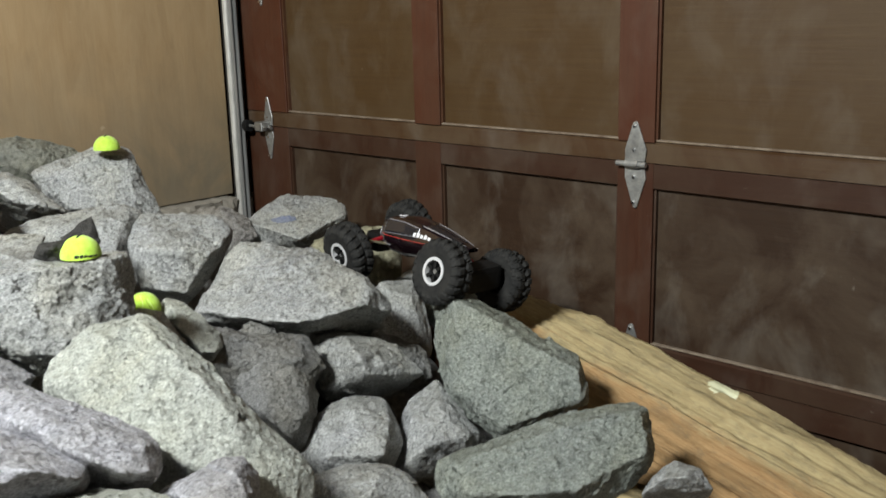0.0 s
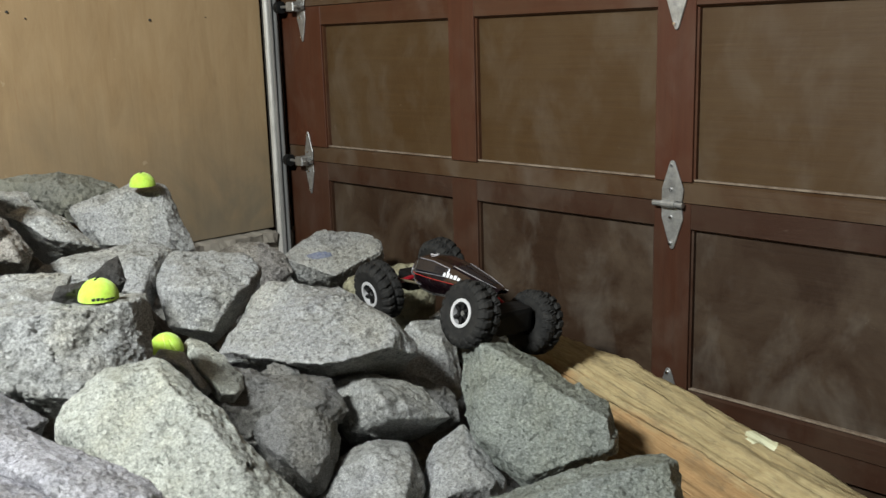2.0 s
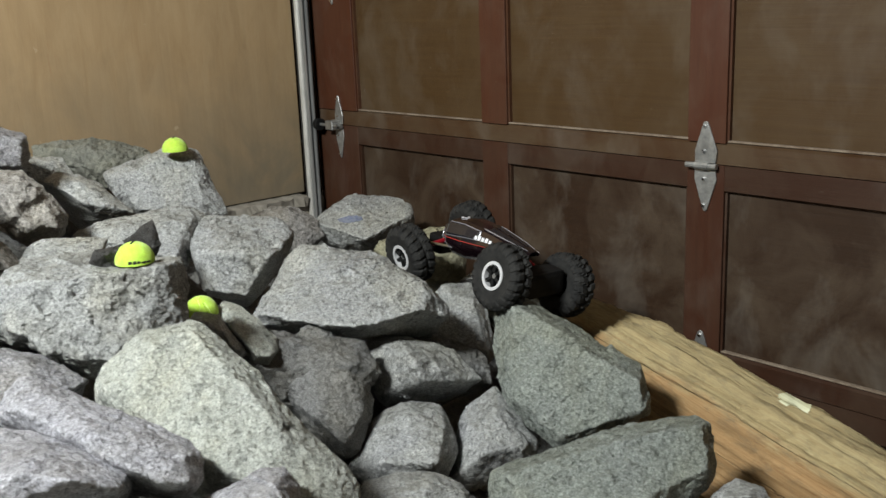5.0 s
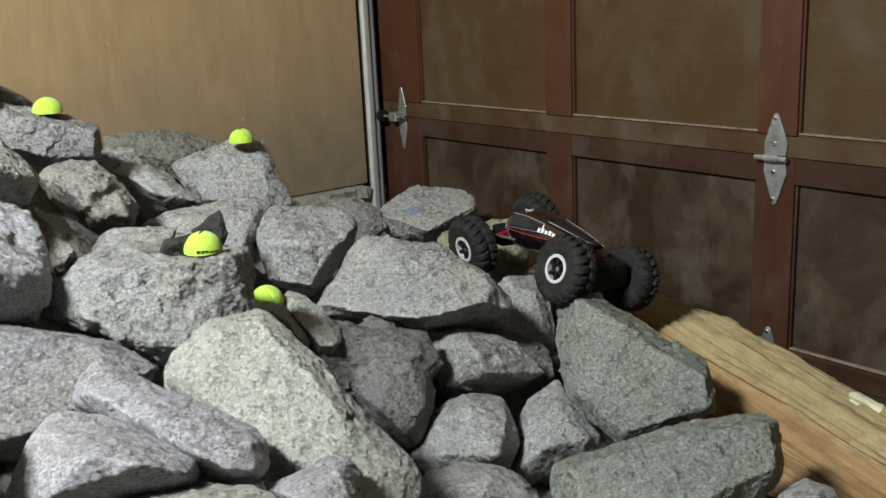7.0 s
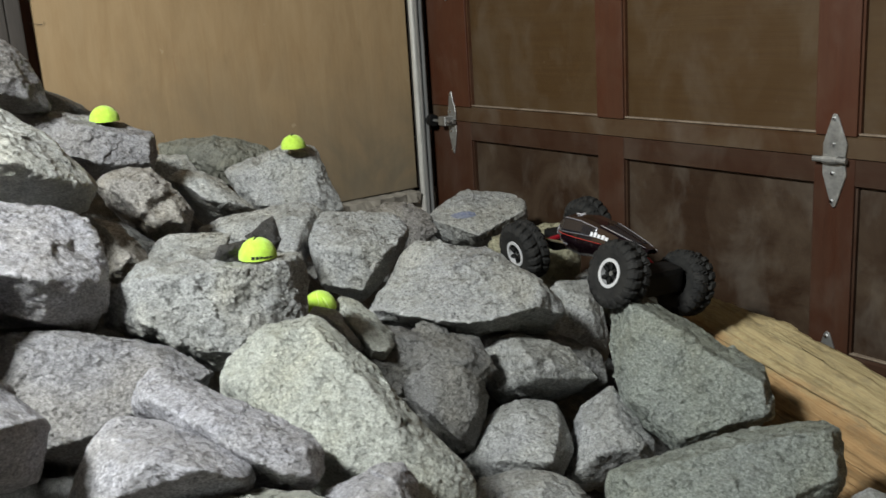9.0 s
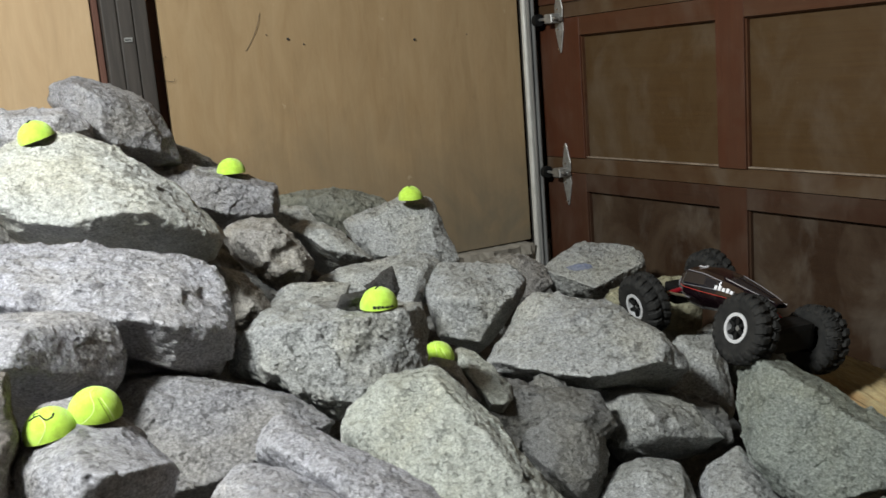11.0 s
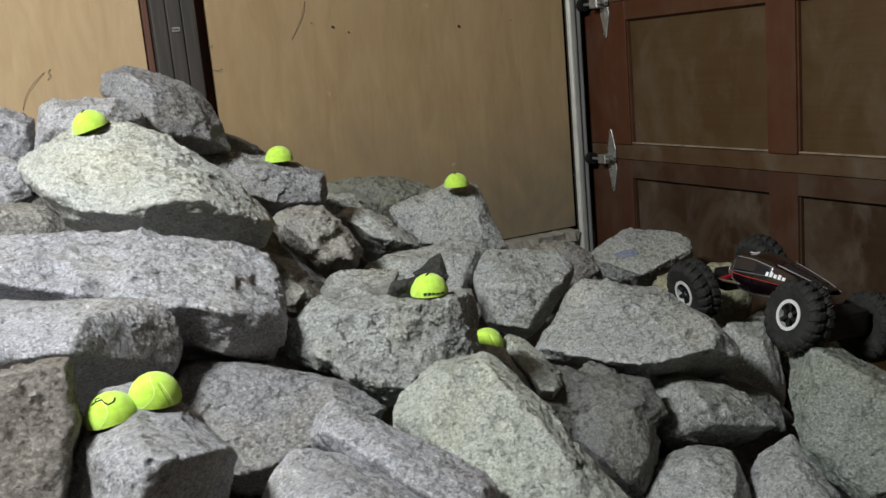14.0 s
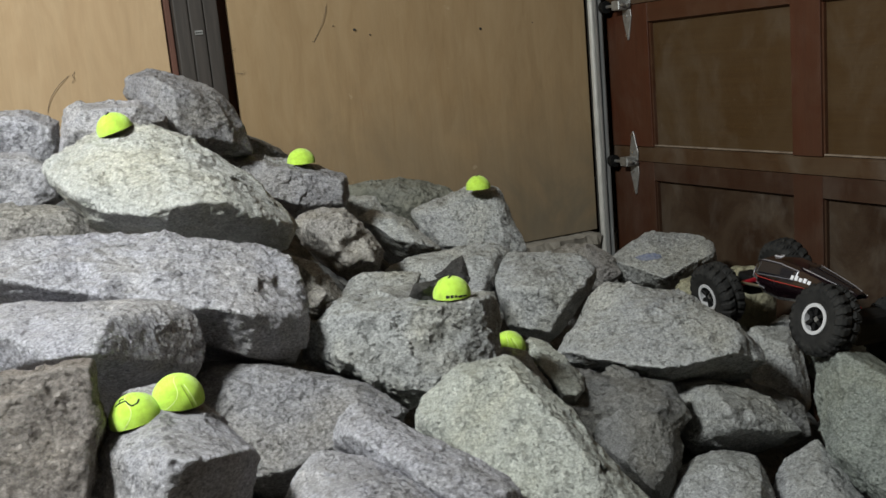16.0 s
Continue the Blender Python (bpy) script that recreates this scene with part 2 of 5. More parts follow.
def timber_material():
    n = Nodes("pine_timber")

    def grown(scale):
        return n.coords(scale, False)

    plain = grown((1, 1, 1))
    grain = n.noise(grown((0.9, 130, 130)), 1.7, 8, 0.72, 0.02)
    col = n.ramp(grain, [(0.22, (0.24, 0.17, 0.08)), (0.42, (0.4, 0.305, 0.155)), (0.58, (0.48, 0.39, 0.21)), (0.8, (0.6, 0.52, 0.32))])
    # the split inner side is orange, the weathered outer side above it pale
    sep = n.add("ShaderNodeSeparateXYZ")
    n.link(plain, sep.inputs[0])
    level = n.add("ShaderNodeMath")
    level.operation = "MULTIPLY_ADD"
    n.link(n.noise(grown((3, 12, 12)), 1.6, 6, 0.7, 0.5), level.inputs[0])
    level.inputs[1].default_value = 0.3
    shifted = n.add("ShaderNodeMath")
    shifted.operation = "MULTIPLY_ADD"
    shifted.inputs[1].default_value = 1.9
    n.link(sep.outputs["Y"], shifted.inputs[0])
    raised = n.add("ShaderNodeMath")
    raised.operation = "MULTIPLY_ADD"
    raised.inputs[1].default_value = 1.3
    raised.inputs[2].default_value = 0.38
    n.link(sep.outputs["Z"], raised.inputs[0])
    n.link(raised.outputs[0], shifted.inputs[2])
    n.link(shifted.outputs[0], level.inputs[2])
    warm = n.ramp(level.outputs[0], [(0.47, g3(0.75)), (0.54, g3(0.03))])
    col = n.mix(warm, col, n.ramp(grain, [(0.3, (0.27, 0.125, 0.045)), (0.7, (0.52, 0.31, 0.14))]))
    grime = n.ramp(n.noise(grown((8, 16, 16)), 2.5, 7, 0.75, 0.4), [(0.5, g3(0.0)), (0.7, g3(0.6))])
    col = n.mix(grime, col, (0.17, 0.14, 0.09))
    split = n.noise(grown((0.14, 9, 9)), 1.4, 1.5, 0.5, 0.05)
    crack = n.ramp(split, [(0.492, g3(0.0)), (0.497, g3(0.45)), (0.502, g3(0.45)), (0.507, g3(0.0))])
    col = n.mix(crack, col, (0.06, 0.038, 0.02))
    knots = n.ramp(n.noise(grown((14, 30, 30)), 1.2, 4, 0.6), [(0.72, g3(0.0)), (0.78, g3(0.6))])
    col = n.mix(knots, col, (0.1, 0.06, 0.03))
    nrm = n.bump(grain, 0.8, 0.005)
    nrm = n.bump(n.ramp(split, [(0.49, g3(1.0)), (0.4995, g3(0.0)), (0.509, g3(1.0))]), 0.7, 0.005, nrm)
    nrm = n.bump(n.noise(grown((6, 220, 220)), 2.0, 4, 0.7), 0.5, 0.002, nrm)
    return n.done(col, 0.8, 0.0, nrm, 0.3)


timber = timber_material()
n = Nodes("dark_post_wood")
v = n.coords((20, 20, 1.2))
dark_post = n.done(n.ramp(n.noise(v, 3, 6, 0.65), [(0.3, (0.028, 0.024, 0.021)), (0.7, (0.062, 0.052, 0.045))]), 0.6, 0, n.bump(n.noise(v, 6, 4), 0.3, 0.002))
n = Nodes("reddish_stud_wood")
v = n.coords((20, 20, 1.2))
red_stud = n.done(n.ramp(n.noise(v, 3, 6, 0.65), [(0.3, (0.06, 0.022, 0.014)), (0.7, (0.13, 0.055, 0.035))]), 0.75, 0, n.bump(n.noise(v, 6, 4), 0.3, 0.002))
n = Nodes("galvanised_steel")
v = n.coords((1, 1, 1))
spangle = n.noise(v, 60, 4, 0.7)
steel = n.done(n.ramp(spangle, [(0.3, (0.3, 0.3, 0.295)), (0.7, (0.52, 0.52, 0.5))]), n.ramp(n.noise(v, 14, 5), [(0.3, g3(0.38)), (0.7, g3(0.6))]), 0.85)
n = Nodes("dull_track_steel")
v = n.coords((30, 30, 2))
track_steel = n.done(n.ramp(n.noise(v, 3, 5, 0.7), [(0.3, (0.2, 0.2, 0.2)), (0.7, (0.38, 0.38, 0.37))]), 0.55, 0.55)
n = Nodes("worn_track_edge")
track_edge = n.done(n.ramp(n.noise(n.coords((30, 30, 4)), 3, 5, 0.7), [(0.3, (0.4, 0.385, 0.35)), (0.7, (0.66, 0.64, 0.6))]), 0.5, 0.3)
n = Nodes("concrete")
v = n.coords((1, 1, 1), False)
concrete = n.done(n.ramp(n.noise(v, 9, 8, 0.7), [(0.3, (0.19, 0.17, 0.14)), (0.7, (0.34, 0.31, 0.26))]), 0.9, 0, n.bump(n.noise(v, 60, 6, 0.7), 0.6, 0.006))
n = Nodes("painted_ceiling")
white_paint = n.done(n.ramp(n.noise(n.coords((1, 1, 1), False), 3, 5), [(0.3, g3(0.15)), (0.7, g3(0.21))]), 0.8)
n = Nodes("tennis_felt")
v = n.coords((1, 1, 1))
fuzz = n.noise(v, 900, 3, 0.8)
felt = n.done(n.mix(0.5, n.ramp(n.noise(v, 60, 4), [(0.3, (0.4, 0.6, 0.07)), (0.5, (0.5, 0.76, 0.08)), (0.75, (0.58, 0.86, 0.14))]), n.ramp(fuzz, [(0.3, g3(0.65)), (0.7, g3(1.2))]), "MULTIPLY"), 0.95, 0, n.bump(fuzz, 0.6, 0.002), 0.1)
felt.node_tree.nodes["Principled BSDF"].inputs["Sheen Weight"].default_value = 0.25
n = Nodes("pale_seam")
seam_mat = n.done((0.7, 0.85, 0.3), 0.8)
n = Nodes("seam_shadow_groove")
groove_mat = n.done((0.2, 0.32, 0.03), 0.9)
n = Nodes("rubber_core")
core_mat = n.done((0.035, 0.033, 0.03), 0.85)
n = Nodes("black_print")
ink = n.done((0.012, 0.014, 0.012), 0.8)
n = Nodes("white_print")
white_ink = n.done((0.75, 0.75, 0.77), 0.5)
n = Nodes("tyre_rubber")
v = n.coords((1, 1, 1))
tyre_mat = n.done(n.ramp(n.noise(v, 40, 5, 0.7), [(0.35, (0.010, 0.010, 0.010)), (0.7, (0.026, 0.025, 0.023))]), 0.8, 0, n.bump(n.noise(v, 300, 4), 0.3, 0.001), 0.3)
n = Nodes("chrome_rim")
chrome = n.done((0.75, 0.75, 0.76), 0.18, 1.0)
n = Nodes("black_plastic")
black_plastic = n.done(n.ramp(n.noise(n.coords(), 90, 4), [(0.3, g3(0.005)), (0.7, g3(0.011))]), 0.6, 0.0, None, 0.2)
n = Nodes("plum_metallic_shell")
shell_mat = n.done(n.ramp(n.noise(n.coords(), 8, 3), [(0.3, (0.007, 0.0035, 0.005)), (0.7, (0.013, 0.006, 0.009))]), 0.12, 0.3)
shell_mat.node_tree.nodes["Principled BSDF"].inputs["Coat Weight"].default_value = 0.8
n = Nodes("silver_shell_paint")
silver_mat = n.done((0.8, 0.78, 0.82), 0.3, 0.15)
n = Nodes("smoked_window")
smoked = n.done((0.016, 0.015, 0.018), 0.1, 0.0, None, 0.8)
n = Nodes("orange_stripe_paint")
orange_mat = n.done((0.42, 0.04, 0.03), 0.3)
n = Nodes("red_suspension_metal")
red_metal = n.done((0.4, 0.015, 0.03), 0.3, 0.6)
n = Nodes("brass_link")
link_metal = n.done((0.5, 0.44, 0.3), 0.35, 0.9)
n = Nodes("blue_chalk")
chalk = n.done(n.ramp(n.noise(n.coords(), 120, 4), [(0.4, (0.2, 0.21, 0.25)), (0.6, (0.11, 0.13, 0.2))]), 0.95)
n = Nodes("scar_wood")
scar_mat = n.done(n.ramp(n.noise(n.coords((3, 60, 60), False), 2, 4), [(0.35, (0.45, 0.42, 0.24)), (0.6, (0.72, 0.72, 0.5))]), 0.6, 0, n.bump(n.noise(n.coords((3, 80, 80), False), 2, 4), 0.5, 0.003))
n = Nodes("silver_rim_paint")
rim_mat = n.done((0.68, 0.68, 0.69), 0.3, 0.25)
n = Nodes("dull_silver_paint")
silver_edge_mat = n.done((0.45, 0.44, 0.47), 0.25, 0.5)


# ---- mesh helpers ----
def mesh_object(name, bm, material, smooth=False):
    me = bpy.data.meshes.new(name)
    bm.normal_update()
    bm.to_mesh(me)
    bm.free()
    me.materials.append(material)
    if smooth:
        me.polygons.foreach_set("use_smooth", [True] * len(me.polygons))
    return new(name, me)


def part(name, bm, material, parent, label="", smooth=False):
    ob = mesh_object(name, bm, material, smooth)
    ob.parent = parent
    return tagged(ob, label)


def empty(name, m=None):
    ob = new(name)
    if m is not None:
        ob.matrix_world = m
    return ob


def bevel_all(bm, width, segments=1):
    bmesh.ops.bevel(bm, geom=list(bm.edges), offset=width, segments=segments, affect="EDGES", profile=0.7)


def box_bm(x0, x1, y0, y1, z0, z1, bevel=0.0, segments=1):
    bm = bmesh.new()
    bmesh.ops.create_cube(bm, size=1)
    for v in bm.verts:
        v.co = Vector(((x0 + x1) / 2 + v.co.x * (x1 - x0), (y0 + y1) / 2 + v.co.y * (y1 - y0), (z0 + z1) / 2 + v.co.z * (z1 - z0)))
    if bevel:
        bevel_all(bm, bevel, segments)
    return bm


def tube_bm(a, b, radius, sides=10, radius_end=None):
    a, b = Vector(a), Vector(b)
    bm = bmesh.new()
    m = Matrix.Translation((a + b) / 2) @ (b - a).to_track_quat("Z", "Y").to_matrix().to_4x4()
    bmesh.ops.create_cone(bm, cap_ends=True, segments=sides, radius1=radius, radius2=radius if radius_end is None else radius_end, depth=(b - a).length, matrix=m)
    return bm


def join_bm(*many):
    whole = bmesh.new()
    for bm in many:
        me = bpy.data.meshes.new("piece")
        bm.to_mesh(me)
        whole.from_mesh(me)
        bpy.data.meshes.remove(me)
        bm.free()
    return whole


def prism_bm(outline, y0, y1, bevel=0.0):
    """A plate with an (x, z) outline between two depths."""
    bm = bmesh.new()
    front = [bm.verts.new((x, y0, z)) for x, z in outline]
    back = [bm.verts.new((x, y1, z)) for x, z in outline]
    bm.faces.new(front)
    bm.faces.new(back[::-1])
    for i in range(len(outline)):
        j = (i + 1) % len(outline)
        bm.faces.new((front[j], front[i], back[i], back[j]))
    bmesh.ops.recalc_face_normals(bm, faces=list(bm.faces))
    if bevel:
        bevel_all(bm, bevel)
    return bm


# ---- the room ----
tagged(mesh_object("floor", box_bm(-0.4, 5.2, -5.2, 0.4, -0.12, 0.0), concrete), "bare concrete garage floor", "floor", kind="structure")
tagged(mesh_object("ceiling", box_bm(-0.4, 5.2, -5.2, 0.4, 3.0, 3.1), white_paint), "plain off-white garage ceiling", "ceiling", kind="structure")
tagged(mesh_object("wall_south", box_bm(-0.4, 5.2, -5.2, -5.0, 0.0, 3.0), white_paint), "plain painted garage wall", "wall", kind="structure")
tagged(mesh_object("wall_east", box_bm(5.0, 5.2, -5.0, 0.4, 0.0, 3.0), white_paint), "plain painted garage wall", "wall", kind="structure")
wall_north = tagged(empty("wall_north"), "garage wall over and beside the door", "wall", kind="structure")
part("header", box_bm(-0.4, 5.0, 0.1, 0.3, 2.14, 3.0), plywood, wall_north)
part("side", box_bm(3.02, 5.0, 0.1, 0.3, 0.0, 2.14), plywood, wall_north)
part("jamb", box_bm(-0.4, -0.02, 0.1, 0.3, 0.0, 2.14), red_stud, wall_north)

# Plywood sheets over a concrete footing, with a dark built-up post between the sheets.
wall_west = tagged(empty("wall_west"), "plywood-lined garage wall with a dark post", "wall", kind="structure")
part("footing", box_bm(-0.36, -0.118, -5.0, 0.06, 0.0, 0.815, 0.006), concrete, wall_west, "rough concrete footing")
part("backing", box_bm(-0.36, -0.2, -5.0, 0.06, 0.815, 3.0), red_stud, wall_west)
part("plywood_sheet", box_bm(-0.168, -0.15, -1.322, -0.062, 0.832, 3.0, 0.002), plywood, wall_west, "tan plywood sheet, stained low down")
part("plywood_sheet", box_bm(-0.15, -0.132, -2.72, -1.512, 0.832, 3.0, 0.002), bright_plywood, wall_west, "tan plywood sheet with a splintered edge")
part("plywood_sheet", box_bm(-0.15, -0.132, -3.94, -2.723, 0.832, 3.0, 0.002), bright_plywood, wall_west)
part("plywood_sheet", box_bm(-0.15, -0.132, -5.0, -3.943, 0.832, 3.0, 0.002), bright_plywood, wall_west)
# recessed strip whose dark red paints the post's shadow on the plywood
part("stud", box_bm(-0.2, -0.169, -1.361, -1.318, 0.815, 3.0, 0.002), red_stud, wall_west, "recessed reddish strip coloured as the post's shadow")
ledge_bm = box_bm(-0.2, -0.09, -1.3, -0.085, 0.795, 0.829)
bmesh.ops.subdivide_edges(ledge_bm, edges=[e for e in ledge_bm.edges if abs(e.verts[0].co.y - e.verts[1].co.y) > 0.5], cuts=60)
for v in ledge_bm.verts:
    if v.co.x > -0.15:
        v.co.x += 0.014 * noise.fractal(v.co * 22, 0.8, 2.0, 3) - 0.006
        v.co.z += 0.007 * noise.fractal(v.co * 26 + Vector((3, 0, 0)), 0.8, 2.0, 3) - 0.004
part("ledge", ledge_bm, concrete, wall_west, "crumbling ledge below the plywood")
for y0, y1, proud in ((-1.404, -1.362, -0.106), (-1.446, -1.406, -0.1), (-1.488, -1.448, -0.103)):
    part("post_board", box_bm(-0.2, proud, y0, y1, 0.815, 3.0, 0.004, 2), dark_post, wall_west, "dark-stained post board")
part("post_edge", box_bm(-0.2, -0.124, -1.508, -1.491, 0.815, 3.0, 0.003), red_stud, wall_west, "raw brown edge of the post")
label_plate = tagged(empty("label_sticker", pose(-0.0985, -1.426, 1.625, 0, 0, 0)), "small silver sticker on the dark post", "sticker")
part("backing", box_bm(0, 0.0015, -0.011, 0.011, -0.006, 0.006), steel, label_plate)
for k in (-0.007, -0.001, 0.005):
    part("print", box_bm(0.0016, 0.0022, k - 0.002, k + 0.0025, -0.002, 0.002), ink, label_plate)


def wall_nail(y, z, r):
    ob = tagged(empty("nail", pose(-0.149, y, z)), "rusty nail head in the plywood", "nail", "nails in the plywood")
    part("head", tube_bm((-0.004, 0, 0), (0.003, 0, 0), r, 9), core_mat, ob)


for y, z, r in ((-0.931, 1.604, 0.004), (-0.484, 1.578, 0.004), (-0.88, 1.585, 0.0025), (-0.06, 1.02, 0.003), (-0.28, 1.585, 0.0015), (-1.0, 1.62, 0.0015)):
    wall_nail(y, z, r)


def wire_bm(points, radius):
    return join_bm(*[tube_bm(a, b, radius, 6) for a, b in zip(points, points[1:])])


def bent_wire(points, label):
    ob = tagged(empty("bent_wire"), label, "wire", "bent wires on the plywood")
    part("strand", wire_bm(points, 0.0006), core_mat, ob)


bent_wire([(-0.147, -1.015, 1.686), (-0.145, -1.022, 1.66), (-0.145, -1.034, 1.633), (-0.147, -1.052, 1.6), (-0.149, -1.067, 1.576), (-0.149, -1.072, 1.578)], "thin dark wire hanging on the plywood")
bent_wire([(-0.131, -1.772, 1.544), (-0.126, -1.78, 1.535), (-0.126, -1.776, 1.526), (-0.13, -1.783, 1.515)], "short curled wire end on the plywood")
bent_wire([(-0.13, -1.79, 1.535), (-0.126, -1.817, 1.514), (-0.127, -1.841, 1.486), (-0.128, -1.852, 1.462), (-0.13, -1.858, 1.441)], "thin dark wire hanging on the plywood")
bent_wire([(-0.166, -1.35, 1.562), (-0.146, -1.335, 1.562), (-0.143, -1.322, 1.57), (-0.147, -1.314, 1.575)], "short curled wire end by the post")
bent_wire([(-0.166, -1.35, 1.506), (-0.146, -1.325, 1.504), (-0.143, -1.303, 1.5), (-0.146, -1.296, 1.508)], "short curled wire end by the post")

# ---- the sectional garage door: four sections, four panels wide ----
SECTION, PITCH, STILE, LEFT = 0.53, 0.7203, 0.104, 0.1155
DOOR_END = LEFT + 4 * PITCH
JOINT = 0.023
door = tagged(empty("door_1"), "closed brown wooden sectional garage door", "garage door", kind="structure")


def chamfered_rail(x0, x1, z0, z1, up, name, material):
    """A rail whose edge towards the panel is chamfered; up: the chamfer is on top."""
    c = 0.011
    bm = bmesh.new()
    if up:
        prof = [(0.0, z0), (0.0, z1 - c), (0.017, z1), (0.045, z1), (0.045, z0)]
    else:
        prof = [(0.0, z1), (0.045, z1), (0.045, z0), (0.012, z0), (0.0, z0 + 0.006)]
    ends = [[bm.verts.new((x, y, z)) for y, z in prof] for x in (x0, x1)]
    bm.faces.new(ends[0])
    bm.faces.new(ends[1][::-1])
    for i in range(len(prof)):
        j = (i + 1) % len(prof)
        bm.faces.new((ends[0][j], ends[0][i], ends[1][i], ends[1][j]))
    bmesh.ops.recalc_face_normals(bm, faces=list(bm.faces))
    return part(name, bm, material, door)


for k in range(4):
    z0, z1 = k * SECTION + (JOINT if k else 0.0), (k + 1) * SECTION + JOINT
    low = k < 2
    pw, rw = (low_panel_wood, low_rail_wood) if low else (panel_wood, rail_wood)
    top, bottom = (k + 1) * SECTION - 0.045, k * SECTION + 0.081
    for i in range(4):
        a, b = LEFT + i * PITCH, LEFT + (i + 1) * PITCH - STILE
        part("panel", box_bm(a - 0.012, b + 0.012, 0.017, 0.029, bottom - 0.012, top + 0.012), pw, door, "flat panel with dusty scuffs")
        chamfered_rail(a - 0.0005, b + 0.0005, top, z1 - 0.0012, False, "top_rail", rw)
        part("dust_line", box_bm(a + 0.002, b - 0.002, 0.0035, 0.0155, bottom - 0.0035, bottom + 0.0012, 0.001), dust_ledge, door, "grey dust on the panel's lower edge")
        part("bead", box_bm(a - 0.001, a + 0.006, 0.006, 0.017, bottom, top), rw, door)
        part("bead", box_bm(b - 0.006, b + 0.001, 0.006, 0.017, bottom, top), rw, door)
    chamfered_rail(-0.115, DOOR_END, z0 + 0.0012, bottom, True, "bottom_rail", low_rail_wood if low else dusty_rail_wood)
    for i in range(5):
        a = LEFT + i * PITCH - STILE
        a, b = (-0.115, LEFT) if i == 0 else (a, a + STILE)
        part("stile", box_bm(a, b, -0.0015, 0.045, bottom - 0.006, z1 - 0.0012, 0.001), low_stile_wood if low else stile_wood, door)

# hinges: diamond-shaped leaves above and below each joint
leaf_up = [(-0.027, 0.006), (0.03, 0.006), (0.034, 0.036), (0.008, 0.102), (0.004, 0.106), (-0.002, 0.106), (-0.006, 0.102), (-0.027, 0.036)]
leaf_down = [(-0.027, -0.006), (-0.027, -0.036), (-0.002, -0.11), (0.002, -0.114), (0.006, -0.114), (0.01, -0.11), (0.034, -0.036), (0.03, -0.006)]


def hinge(x, z, end=False):
    w = 0.75 if end else 1.0
    h = part("hinge", prism_bm([(x + w * u, z + v) for u, v in leaf_up], -0.0065, -0.0018, 0.001), steel, door, "galvanised steel door hinge")
    part("lower_leaf", prism_bm([(x + w * u, z + v) for u, v in leaf_down], -0.0065, -0.0018, 0.001), steel, h)
    part("pin", tube_bm((x - 0.045 * w, -0.016, z), (x + 0.04 * w, -0.016, z), 0.007, 10), steel, h)
    part("knuckle", tube_bm((x - 0.02 * w, -0.0155, z), (x + 0.018 * w, -0.0155, z), 0.0095, 10), steel, h)
    for u, v in ((0, 0.094), (0, 0.034), (0, -0.034), (0, -0.1)):
        part("bolt", tube_bm((x + u, -0.006, z + v), (x + u, -0.011, z + v), 0.0055, 6, 0.004), chrome, h)
    if end:
        part("roller_bracket", box_bm(x - 0.03, x + 0.012, -0.045, -0.004, z - 0.012, z + 0.02, 0.003), steel, h)
        part("roller_stem", tube_bm((x + 0.03, -0.036, z + 0.004), (x - 0.075, -0.036, z + 0.004), 0.0055, 8), steel, h)
        part("roller", tube_bm((x - 0.088, -0.036, z + 0.004), (x - 0.066, -0.036, z + 0.004), 0.021, 14), black_plastic, h)


for k in (1, 2, 3):
    hinge(1.503, k * SECTION + 0.02)
    hinge(0.012, k * SECTION + 0.02, True)

# roller track: a rolled steel channel beside the door, with its wall angle
track = tagged(empty("roller_track"), "upright galvanised roller track beside the door", "door track")
part("channel", join_bm(box_bm(-0.122, -0.118, -0.058, -0.012, 0.3, 2.45), box_bm(-0.118, -0.084, -0.061, -0.057, 0.3, 2.45)), track_steel, track)
part("worn_lip", tube_bm((-0.113, -0.062, 0.3), (-0.113, -0.062, 2.45), 0.0105, 10), track_edge, track, "bright worn lip of the track")
part("wall_angle", box_bm(-0.117, -0.0765, -0.047, -0.043, 0.3, 2.45), track_steel, track, "dull grey steel angle")
# near-black strip that paints the shade in the gap between plywood and track
part("angle_flange", box_bm(-0.128, -0.124, -0.07, -0.004, 0.3, 2.45), core_mat, track)


# ---- the heap of rocks ----
def sphere_grid(level):
    bm = bmesh.new()
    bmesh.ops.create_icosphere(bm, subdivisions=level, radius=1)
    dirs = np.array([v.co[:] for v in bm.verts])
    faces = [[v.index for v in f.verts] for f in bm.faces]
    bm.free()
    return dirs / np.linalg.norm(dirs, axis=1)[:, None], faces


GRIDS = {level: sphere_grid(level) for level in (5, 6, 7)}
ROCK_NO = [0]


def hull_planes(points):
    bm = bmesh.new()
    for p in points:
        bm.verts.new(p)
    bmesh.ops.convex_hull(bm, input=list(bm.verts))
    bm.normal_update()
    out = [(f.normal.copy(), f.normal.dot(f.verts[0].co)) for f in bm.faces if f.calc_area() > 1e-7]
    bm.free()
    return np.array([n[:] for n, _ in out]), np.array([d for _, d in out])


